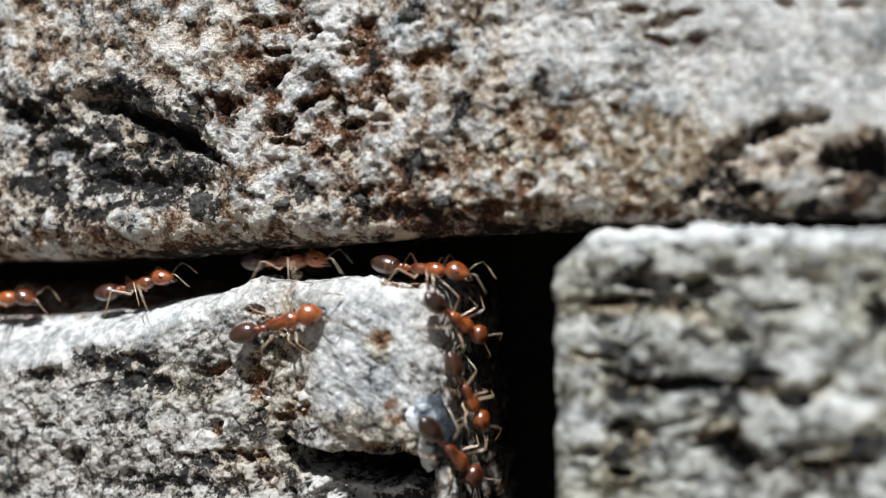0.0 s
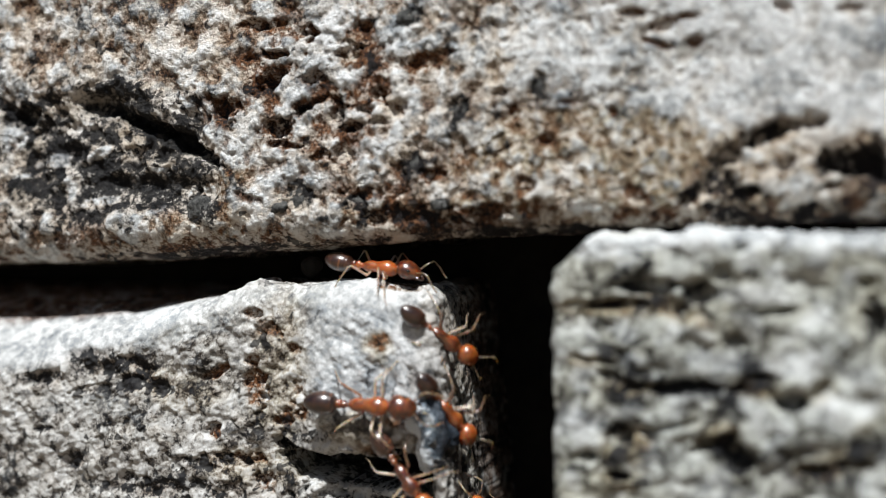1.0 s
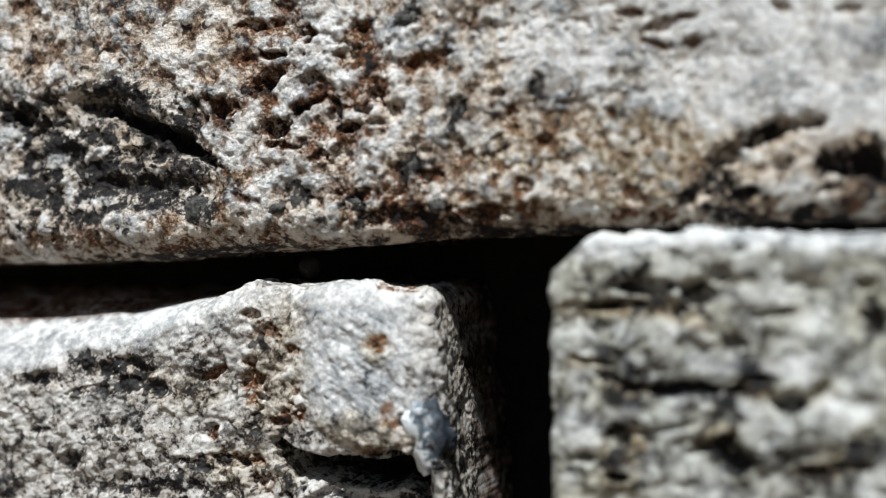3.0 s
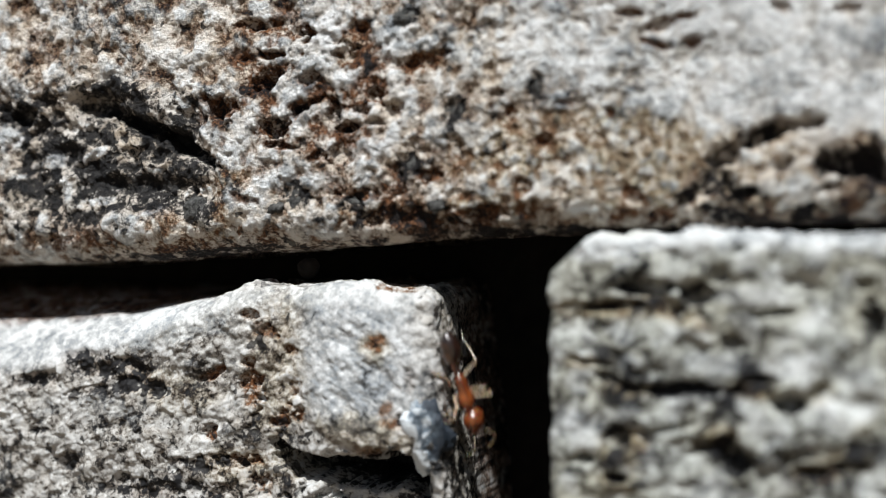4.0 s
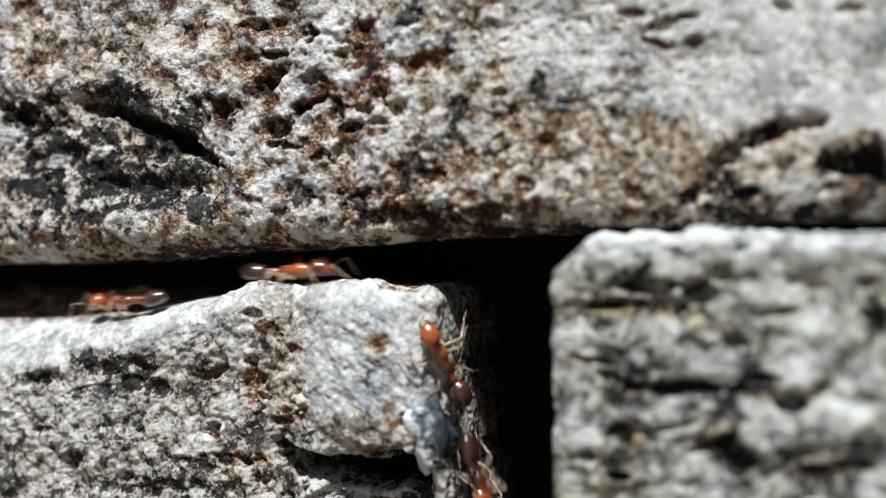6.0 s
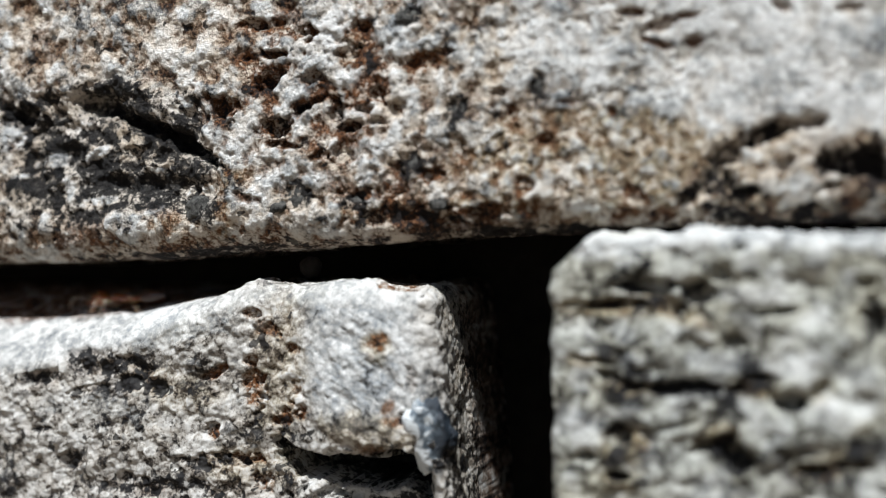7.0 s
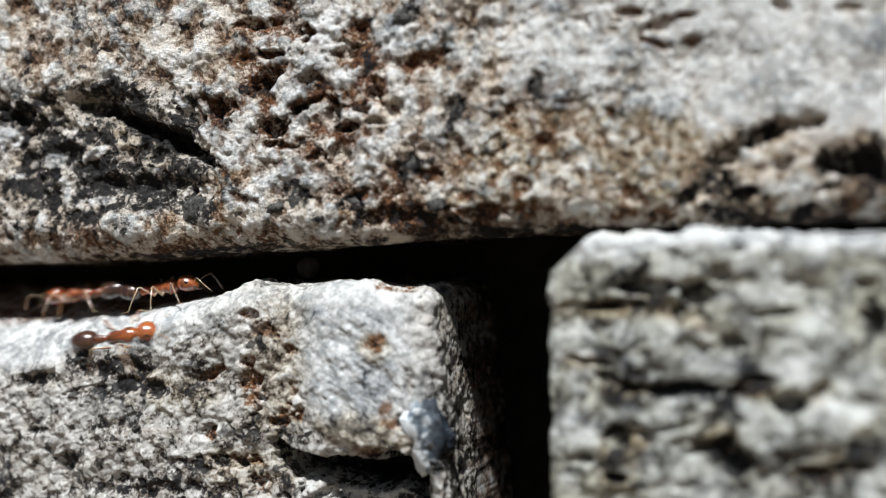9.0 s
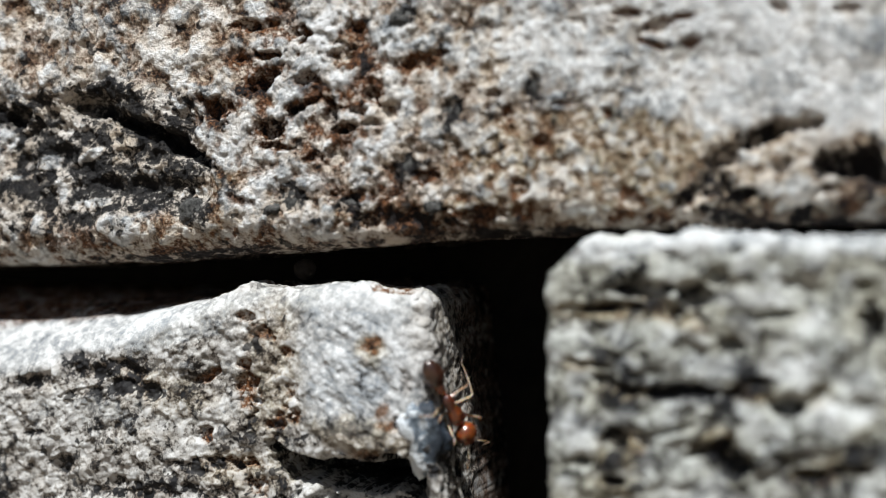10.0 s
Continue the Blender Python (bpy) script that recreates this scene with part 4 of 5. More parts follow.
def trail(ant, size, rows):
    """Rows of seconds, place in millimetres (feet, under the thorax), the way it heads, and the way its back faces."""
    ant.scale = (size, size, size)
    keys = []
    for t, place, ahead, up in rows:
        a = Vector(ahead).normalized()
        u = Vector(up)
        u = (u - a * u.dot(a)).normalized()
        turn = Matrix((a, u.cross(a), u)).transposed().to_4x4()
        keys.append((t, Matrix.Translation(Vector(place) * MM) @ turn))
    begin, end = keys[0][0], keys[-1][0]
    if begin > 0:
        keys.insert(0, (0.0, keys[0][1]))
    if end < 10:
        keys.append((10.0, keys[-1][1]))
    walk(ant, keys)
    stride(ant, begin, end)


def motions():
    ants = [first_ant] + [copy_thing(first_ant, pose(0, 0, 0)) for _ in range(24)]
    trail(ants[0], 1.00, [
        (0.00, (-5.94, -0.00, -2.78), (0.96, 0.00, 0.27), (0.00, -0.99, 0.12)),
        (0.10, (-5.06, -0.00, -3.47), (1.00, 0.00, 0.06), (0.00, -0.99, 0.12)),
        (0.20, (-4.15, -0.00, -4.26), (0.97, 0.00, -0.23), (0.00, -0.99, 0.12)),
        (0.30, (-2.44, -0.00, -5.01), (1.00, 0.00, -0.00), (0.00, -0.99, 0.12)),
        (0.40, (-0.55, 0.99, -5.79), (0.71, 0.66, -0.25), (0.31, -0.94, 0.13)),
        (0.50, (-0.20, 1.12, -6.53), (0.38, 0.63, -0.68), (0.78, -0.62, 0.13)),
        (0.60, (0.01, 1.46, -8.08), (0.29, 0.47, -0.83), (0.90, -0.43, 0.11)),
        (0.80, (0.29, 1.92, -11.57), (0.24, 0.38, -0.89), (0.90, -0.43, 0.11)),
        (0.86, (0.72, 0.80, -14.00), (0.00, 0.00, -1.00), (1.00, 0.00, 0.00))])
    trail(ants[1], 0.95, [
        (0.00, (-12.42, 0.97, -2.01), (0.97, 0.00, 0.23), (0.00, -0.33, 0.94)),
        (0.10, (-11.08, 0.97, -2.41), (1.00, 0.00, 0.09), (0.00, -0.33, 0.94)),
        (0.20, (-8.36, -0.03, -3.23), (0.94, 0.00, -0.35), (0.00, -0.99, 0.12)),
        (0.30, (-7.58, -0.03, -4.58), (0.94, 0.00, -0.33), (0.00, -0.99, 0.12)),
        (0.40, (-4.35, -0.03, -4.70), (0.97, 0.00, 0.23), (0.00, -0.99, 0.12)),
        (0.50, (-2.28, -0.03, -4.09), (0.98, 0.00, 0.20), (0.00, -0.99, 0.12)),
        (0.60, (-1.56, 0.26, -4.61), (0.97, 0.21, 0.12), (0.00, -0.99, 0.12)),
        (0.70, (-1.38, 0.37, -4.97), (0.95, 0.30, 0.02), (0.00, -0.99, 0.12)),
        (0.80, (-1.21, 0.34, -5.77), (0.88, 0.31, -0.36), (0.00, -0.99, 0.12)),
        (0.90, (-0.79, 0.48, -7.16), (0.67, 0.41, -0.61), (0.00, -0.99, 0.12)),
        (1.00, (-1.27, -0.03, -7.79), (0.61, 0.00, -0.79), (0.00, -0.99, 0.12)),
        (1.20, (-0.48, 0.48, -10.81), (0.30, 0.37, -0.88), (0.20, -0.97, 0.13)),
        (1.30, (0.72, 3.20, -14.00), (0.00, 0.00, -1.00), (1.00, 0.00, 0.00))])
    trail(ants[2], 0.95, [
        (0.00, (-6.41, 1.20, -1.16), (1.00, 0.00, 0.04), (0.00, -0.20, 0.98)),
        (0.10, (-4.42, 0.97, -1.26), (1.00, 0.00, -0.04), (0.00, -0.33, 0.94)),
        (0.20, (-2.46, -0.03, -1.92), (0.89, 0.00, -0.45), (0.00, -0.99, 0.12)),
        (0.30, (-1.73, -0.03, -2.72), (0.82, 0.00, -0.57), (0.00, -0.99, 0.12)),
        (0.40, (-1.59, 0.05, -2.54), (0.93, 0.07, -0.35), (0.00, -0.99, 0.12)),
        (0.50, (-1.36, 0.31, -2.25), (0.91, 0.26, -0.31), (0.00, -0.99, 0.12)),
        (0.60, (-1.19, 0.37, -2.49), (0.90, 0.33, -0.28), (0.00, -0.99, 0.12)),
        (0.70, (-0.91, 0.48, -2.91), (0.80, 0.43, -0.42), (0.00, -0.99, 0.12)),
        (0.80, (-1.00, 0.48, -3.28), (0.86, 0.42, -0.29), (0.00, -0.99, 0.12)),
        (0.90, (-0.87, 0.54, -4.11), (0.70, 0.41, -0.59), (0.00, -0.99, 0.12)),
        (1.00, (-0.40, 0.84, -5.56), (0.41, 0.55, -0.73), (0.46, -0.88, 0.14)),
        (1.10, (-0.04, 1.33, -7.22), (0.24, 0.40, -0.88), (0.88, -0.46, 0.12)),
        (1.30, (0.34, 1.93, -11.53), (0.24, 0.38, -0.89), (0.90, -0.43, 0.11)),
        (1.40, (0.72, 5.60, -14.00), (0.00, 0.00, -1.00), (1.00, 0.00, 0.00))])
    trail(ants[3], 1.00, [
        (0.00, (-1.13, 0.98, -1.41), (1.00, 0.00, -0.09), (0.00, -0.33, 0.94)),
        (0.10, (-0.47, 0.48, -1.59), (0.97, 0.00, -0.22), (0.00, -0.65, 0.76)),
        (0.20, (-0.22, 1.06, -1.94), (0.43, 0.71, -0.55), (0.74, -0.66, 0.13)),
        (0.40, (-0.06, 1.33, -2.81), (0.42, 0.69, -0.58), (0.88, -0.46, 0.12)),
        (0.50, (-0.03, 1.39, -3.55), (0.42, 0.68, -0.60), (0.90, -0.43, 0.11)),
        (0.60, (0.08, 1.58, -5.40), (0.26, 0.42, -0.87), (0.90, -0.43, 0.11)),
        (0.70, (0.20, 1.77, -5.73), (0.28, 0.44, -0.85), (0.90, -0.43, 0.11)),
        (0.80, (0.09, 1.60, -6.16), (0.26, 0.41, -0.87), (0.90, -0.43, 0.11)),
        (1.00, (0.37, 2.04, -11.56), (0.20, 0.32, -0.93), (0.90, -0.43, 0.11)),
        (1.14, (0.72, 0.80, -17.90), (0.00, 0.00, -1.00), (1.00, 0.00, 0.00))])
    trail(ants[4], 0.90, [
        (0.00, (-0.24, 0.89, -2.58), (0.44, 0.75, -0.50), (0.65, -0.75, 0.13)),
        (0.10, (-0.14, 1.10, -3.39), (0.43, 0.71, -0.56), (0.79, -0.60, 0.13)),
        (0.20, (0.01, 1.36, -4.28), (0.37, 0.60, -0.70), (0.89, -0.43, 0.11)),
        (0.30, (0.15, 1.58, -6.26), (0.30, 0.48, -0.83), (0.90, -0.43, 0.11)),
        (0.50, (0.40, 1.98, -11.63), (0.20, 0.32, -0.93), (0.90, -0.43, 0.11)),
        (0.64, (0.72, 3.20, -17.90), (0.00, 0.00, -1.00), (1.00, 0.00, 0.00))])
    trail(ants[5], 0.90, [
        (0.00, (-0.06, 1.26, -5.26), (0.28, 0.45, -0.85), (0.86, -0.49, 0.12)),
        (0.10, (0.07, 1.45, -6.64), (0.26, 0.42, -0.87), (0.90, -0.43, 0.11)),
        (0.30, (0.39, 1.97, -11.64), (0.20, 0.32, -0.93), (0.90, -0.43, 0.11)),
        (0.46, (0.72, 5.60, -17.90), (0.00, 0.00, -1.00), (1.00, 0.00, 0.00))])
    trail(ants[6], 1.00, [
        (0.00, (-0.35, 0.80, -7.09), (0.40, 0.61, -0.68), (0.52, -0.84, 0.14)),
        (0.10, (-0.11, 1.23, -8.08), (0.36, 0.56, -0.74), (0.85, -0.52, 0.12)),
        (0.30, (0.34, 1.99, -11.64), (0.20, 0.32, -0.93), (0.90, -0.43, 0.11)),
        (0.53, (0.72, 0.80, -21.80), (0.00, 0.00, -1.00), (1.00, 0.00, 0.00))])
    trail(ants[7], 1.00, [
        (0.00, (-18.76, 0.98, -2.63), (1.00, 0.00, 0.00), (0.00, -0.33, 0.94)),
        (0.20, (-17.41, 0.98, -2.68), (1.00, 0.00, 0.05), (0.00, -0.33, 0.94)),
        (0.30, (-15.08, 0.98, -2.59), (0.99, 0.00, 0.17), (0.00, -0.33, 0.94)),
        (0.40, (-9.48, 0.98, -1.93), (0.98, 0.00, 0.22), (0.00, -0.33, 0.94)),
        (0.50, (-6.29, 0.49, -1.64), (1.00, 0.00, 0.07), (0.00, -0.64, 0.76)),
        (0.60, (-4.83, 0.55, -1.61), (1.00, 0.00, 0.08), (0.00, -0.61, 0.79)),
        (0.80, (-3.82, 0.78, -1.53), (1.00, 0.00, 0.07), (0.00, -0.47, 0.88)),
        (0.90, (-4.47, 0.98, -1.28), (1.00, 0.00, 0.03), (0.00, -0.33, 0.94)),
        (1.00, (-2.84, 0.98, -1.25), (0.99, 0.00, -0.12), (0.00, -0.33, 0.94)),
        (1.10, (-2.68, 0.98, -1.29), (0.99, 0.00, -0.15), (0.00, -0.33, 0.94)),
        (1.20, (-1.17, 0.05, -1.68), (0.90, 0.00, -0.44), (0.00, -0.82, 0.58)),
        (1.30, (-1.72, -0.00, -2.30), (0.68, 0.00, -0.73), (0.00, -0.99, 0.12)),
        (1.40, (-1.35, 0.27, -3.48), (0.86, 0.22, -0.47), (0.00, -0.99, 0.12)),
        (1.50, (-0.37, 1.00, -3.62), (0.55, 0.69, -0.47), (0.56, -0.82, 0.14)),
        (1.60, (-0.04, 1.38, -5.11), (0.31, 0.50, -0.81), (0.89, -0.44, 0.11)),
        (1.70, (0.18, 1.74, -7.16), (0.25, 0.39, -0.89), (0.90, -0.43, 0.11)),
        (1.90, (0.39, 2.08, -11.55), (0.20, 0.32, -0.93), (0.90, -0.43, 0.11)),
        (2.13, (0.72, 3.20, -21.80), (0.00, 0.00, -1.00), (1.00, 0.00, 0.00))])
    trail(ants[8], 1.12, [
        (0.00, (-24.30, 1.00, -3.14), (1.00, 0.00, 0.02), (0.00, -0.33, 0.94)),
        (0.30, (-22.57, 1.00, -3.09), (1.00, 0.00, 0.02), (0.00, -0.33, 0.94)),
        (0.50, (-17.32, 1.00, -2.83), (0.99, 0.00, -0.12), (0.00, -0.33, 0.94)),
        (0.60, (-14.61, 0.62, -3.43), (1.00, 0.00, 0.07), (0.00, -0.68, 0.73)),
        (0.70, (-11.59, 0.62, -3.51), (0.99, 0.00, 0.14), (0.00, -0.68, 0.73)),
        (0.80, (-8.22, -0.24, -3.50), (1.00, 0.00, -0.02), (0.00, -0.99, 0.12)),
        (0.90, (-3.50, -0.24, -5.04), (1.00, 0.00, -0.03), (0.00, -0.99, 0.12)),
        (1.00, (-2.53, -0.24, -5.41), (1.00, 0.00, -0.02), (0.00, -0.99, 0.12)),
        (1.10, (-2.16, -0.14, -5.21), (1.00, 0.05, -0.00), (0.00, -0.99, 0.12)),
        (1.20, (-1.84, 0.04, -4.72), (0.98, 0.15, 0.13), (0.00, -0.99, 0.12)),
        (1.30, (-1.27, 0.31, -4.90), (0.95, 0.31, 0.02), (0.00, -0.99, 0.12)),
        (1.40, (-0.90, 0.46, -5.51), (0.91, 0.40, -0.08), (0.00, -0.99, 0.12)),
        (1.50, (-0.74, 0.60, -5.68), (0.88, 0.44, -0.17), (0.00, -0.99, 0.12)),
        (1.60, (-0.01, 0.64, -7.10), (0.52, 0.61, -0.60), (0.81, -0.57, 0.12)),
        (1.70, (0.13, 0.78, -7.73), (0.49, 0.56, -0.67), (0.90, -0.43, 0.11)),
        (1.90, (0.31, 1.00, -9.15), (0.42, 0.48, -0.77), (0.90, -0.43, 0.11)),
        (2.00, (0.38, 2.17, -12.22), (0.23, 0.37, -0.90), (0.90, -0.43, 0.11)),
        (2.23, (0.72, 5.60, -21.80), (0.00, 0.00, -1.00), (1.00, 0.00, 0.00))])
    trail(ants[9], 0.95, [
        (0.00, (-20.79, 0.97, -2.88), (1.00, 0.00, 0.02), (0.00, -0.33, 0.94)),
        (0.10, (-17.16, 0.97, -2.66), (1.00, 0.00, 0.05), (0.00, -0.33, 0.94)),
        (0.20, (-11.90, 0.97, -2.04), (0.99, 0.00, 0.11), (0.00, -0.33, 0.94)),
        (0.30, (-8.12, 0.97, -1.74), (1.00, 0.00, 0.09), (0.00, -0.33, 0.94)),
        (0.40, (-3.80, 0.97, -1.27), (1.00, 0.00, 0.03), (0.00, -0.33, 0.94)),
        (0.50, (-2.04, 0.37, -1.60), (0.97, 0.00, -0.23), (0.00, -0.69, 0.72)),
        (0.60, (-0.85, -0.11, -1.96), (0.84, 0.00, -0.54), (0.00, -0.85, 0.53)),
        (0.80, (-0.90, 0.48, -1.75), (0.77, 0.42, -0.48), (0.00, -0.99, 0.12)),
        (0.90, (-0.85, 0.59, -1.99), (0.76, 0.46, -0.45), (0.00, -0.99, 0.12)),
        (1.00, (-0.56, 0.89, -3.02), (0.61, 0.56, -0.56), (0.26, -0.96, 0.13)),
        (1.10, (-0.31, 0.97, -3.98), (0.46, 0.63, -0.62), (0.61, -0.78, 0.14)),
        (1.20, (0.03, 1.43, -5.27), (0.34, 0.55, -0.76), (0.90, -0.43, 0.11)),
        (1.30, (0.16, 1.66, -7.05), (0.28, 0.45, -0.85), (0.90, -0.43, 0.11)),
        (1.50, (0.41, 2.05, -11.55), (0.20, 0.32, -0.93), (0.90, -0.43, 0.11)),
        (1.82, (0.72, 0.80, -25.70), (0.00, 0.00, -1.00), (1.00, 0.00, 0.00))])
    trail(ants[10], 0.90, [
        (0.00, (0.48, 2.11, -11.68), (-0.18, -0.29, 0.94), (0.90, -0.43, 0.11)),
        (1.00, (0.42, 2.02, -9.97), (-0.21, -0.32, 0.92), (0.90, -0.43, 0.11)),
        (1.10, (0.24, 1.73, -7.21), (-0.23, -0.36, 0.90), (0.90, -0.43, 0.11)),
        (1.20, (-0.12, 1.16, -4.07), (-0.28, -0.46, 0.84), (0.82, -0.56, 0.12)),
        (1.30, (-0.56, 0.33, -2.03), (-0.44, -0.42, 0.79), (0.06, -0.99, 0.12)),
        (1.40, (-4.04, 1.20, -1.17), (-1.00, 0.00, -0.09), (0.00, -0.20, 0.98)),
        (1.50, (-7.40, 0.89, -1.46), (-1.00, 0.00, 0.03), (0.00, -0.38, 0.92)),
        (1.60, (-15.88, 0.96, -2.88), (-1.00, 0.00, -0.09), (0.00, -0.33, 0.94)),
        (1.70, (-21.48, 0.96, -2.90), (-1.00, 0.00, -0.05), (0.00, -0.33, 0.94)),
        (1.78, (-25.00, 0.80, -3.40), (-1.00, 0.00, 0.00), (0.00, -0.30, 1.00))])
    trail(ants[11], 1.00, [
        (1.33, (-25.00, 3.10, -2.03), (1.00, 0.00, 0.00), (0.00, -0.30, 1.00)),
        (1.40, (-22.61, 0.98, -3.03), (1.00, 0.00, 0.02), (0.00, -0.33, 0.94)),
        (1.60, (-18.90, 0.98, -3.08), (1.00, 0.00, 0.02), (0.00, -0.33, 0.94)),
        (1.70, (-13.98, 0.98, -2.94), (0.99, 0.00, 0.11), (0.00, -0.33, 0.94)),
        (1.80, (-12.06, 0.98, -2.29), (0.99, 0.00, 0.16), (0.00, -0.33, 0.94)),
        (1.90, (-7.79, 0.98, -1.41), (0.97, 0.00, 0.23), (0.00, -0.33, 0.94)),
        (2.00, (-4.23, 0.98, -1.26), (1.00, 0.00, 0.08), (0.00, -0.33, 0.94)),
        (2.10, (-0.43, 0.74, -4.57), (0.35, 0.47, -0.81), (0.37, -0.92, 0.14)),
        (2.20, (0.17, 1.72, -8.13), (0.17, 0.27, -0.95), (0.90, -0.43, 0.11)),
        (2.30, (0.40, 2.09, -11.94), (0.20, 0.32, -0.93), (0.90, -0.43, 0.11)),
        (2.61, (0.72, 3.20, -25.70), (0.00, 0.00, -1.00), (1.00, 0.00, 0.00))])
    trail(ants[12], 0.95, [
        (1.67, (-28.90, 0.80, -3.40), (1.00, 0.00, 0.00), (0.00, -0.30, 1.00)),
        (1.80, (-23.15, 0.97, -3.01), (1.00, 0.00, 0.02), (0.00, -0.33, 0.94)),
        (2.00, (-19.01, 0.97, -3.03), (1.00, 0.00, 0.04), (0.00, -0.33, 0.94)),
        (2.10, (-16.05, 0.97, -2.67), (1.00, 0.00, 0.08), (0.00, -0.33, 0.94)),
        (2.20, (-12.96, 0.97, -2.47), (1.00, 0.00, 0.10), (0.00, -0.33, 0.94)),
        (2.30, (-10.53, 0.97, -2.07), (0.99, 0.00, 0.13), (0.00, -0.33, 0.94)),
        (2.40, (-5.77, 0.59, -1.58), (0.99, 0.00, 0.11), (0.00, -0.58, 0.82)),
        (2.50, (-1.24, 0.70, -1.78), (0.91, 0.42, -0.02), (0.00, -0.99, 0.12)),
        (2.60, (-1.69, -0.01, -2.27), (0.87, 0.01, -0.49), (0.00, -0.99, 0.12)),
        (2.70, (-0.81, 0.57, -4.04), (0.53, 0.33, -0.78), (0.00, -0.99, 0.12)),
        (2.80, (-0.04, 1.34, -6.79), (0.23, 0.37, -0.90), (0.88, -0.45, 0.12)),
        (3.00, (0.44, 2.11, -11.92), (0.20, 0.32, -0.93), (0.90, -0.43, 0.11)),
        (3.32, (0.72, 5.60, -25.70), (0.00, 0.00, -1.00), (1.00, 0.00, 0.00))])
    trail(ants[13], 1.00, [
        (1.77, (-28.90, 3.10, -2.03), (1.00, 0.00, 0.00), (0.00, -0.30, 1.00)),
        (1.90, (-23.58, 0.98, -3.04), (1.00, 0.00, 0.02), (0.00, -0.33, 0.94)),
        (2.10, (-20.08, 0.98, -2.81), (1.00, 0.00, 0.05), (0.00, -0.33, 0.94)),
        (2.20, (-16.88, 0.98, -2.69), (1.00, 0.00, 0.03), (0.00, -0.33, 0.94)),
        (2.30, (-14.44, 0.98, -2.57), (1.00, 0.00, 0.09), (0.00, -0.33, 0.94)),
        (2.40, (-9.57, 0.98, -1.85), (0.99, 0.00, 0.11), (0.00, -0.33, 0.94)),
        (2.50, (-6.82, 0.93, -1.50), (0.99, 0.00, 0.11), (0.00, -0.37, 0.93)),
        (2.60, (-0.43, 0.75, -2.54), (0.44, 0.60, -0.67), (0.39, -0.91, 0.14)),
        (2.70, (-0.11, 1.27, -4.36), (0.28, 0.46, -0.84), (0.85, -0.51, 0.12)),
        (2.90, (0.42, 2.11, -11.92), (0.20, 0.32, -0.93), (0.90, -0.43, 0.11)),
        (3.29, (0.72, 0.80, -29.60), (0.00, 0.00, -1.00), (1.00, 0.00, 0.00))])
    trail(ants[14], 1.05, [
        (3.18, (-32.80, 0.80, -3.40), (1.00, 0.00, 0.00), (0.00, -0.30, 1.00)),
        (3.40, (-22.85, 0.99, -3.04), (1.00, 0.00, 0.02), (0.00, -0.33, 0.94)),
        (3.60, (-17.08, 0.99, -2.72), (1.00, 0.00, 0.08), (0.00, -0.33, 0.94)),
        (3.70, (-11.26, 0.99, -2.06), (0.99, 0.00, 0.16), (0.00, -0.33, 0.94)),
        (3.80, (-5.25, 0.70, -1.62), (0.99, 0.00, -0.12), (0.00, -0.45, 0.89)),
        (3.90, (-0.43, 0.95, -2.73), (0.52, 0.66, -0.55), (0.47, -0.87, 0.14)),
        (4.00, (-0.15, 1.27, -4.84), (0.20, 0.33, -0.92), (0.85, -0.52, 0.12)),
        (4.10, (0.35, 2.06, -8.43), (0.15, 0.24, -0.96), (0.90, -0.43, 0.11)),
        (4.30, (0.46, 2.23, -11.91), (0.18, 0.29, -0.94), (0.90, -0.43, 0.11)),
        (4.69, (0.72, 3.20, -29.60), (0.00, 0.00, -1.00), (1.00, 0.00, 0.00))])
    trail(ants[15], 1.00, [
        (4.77, (-32.80, 3.10, -2.03), (1.00, 0.00, 0.00), (0.00, -0.30, 1.00)),
        (5.00, (-22.79, 0.98, -3.00), (1.00, 0.00, 0.02), (0.00, -0.33, 0.94)),
        (5.30, (-20.97, 0.98, -2.96), (1.00, 0.00, 0.03), (0.00, -0.33, 0.94)),
        (5.40, (-13.39, 0.98, -2.41), (0.99, 0.00, 0.14), (0.00, -0.33, 0.94)),
        (5.50, (-9.67, 0.98, -1.82), (0.99, 0.00, 0.17), (0.00, -0.33, 0.94)),
        (5.60, (-4.89, 0.98, -1.42), (1.00, 0.00, 0.06), (0.00, -0.33, 0.94)),
        (5.70, (-3.10, 0.98, -1.33), (0.99, 0.00, -0.10), (0.00, -0.33, 0.94)),
        (5.80, (-0.76, 0.50, -1.94), (0.67, 0.45, -0.59), (0.00, -0.99, 0.12)),
        (5.90, (-0.02, 1.41, -5.16), (0.28, 0.45, -0.85), (0.90, -0.43, 0.11)),
        (6.10, (0.42, 2.13, -11.95), (0.18, 0.29, -0.94), (0.90, -0.43, 0.11)),
        (6.50, (0.72, 5.60, -29.60), (0.00, 0.00, -1.00), (1.00, 0.00, 0.00))])
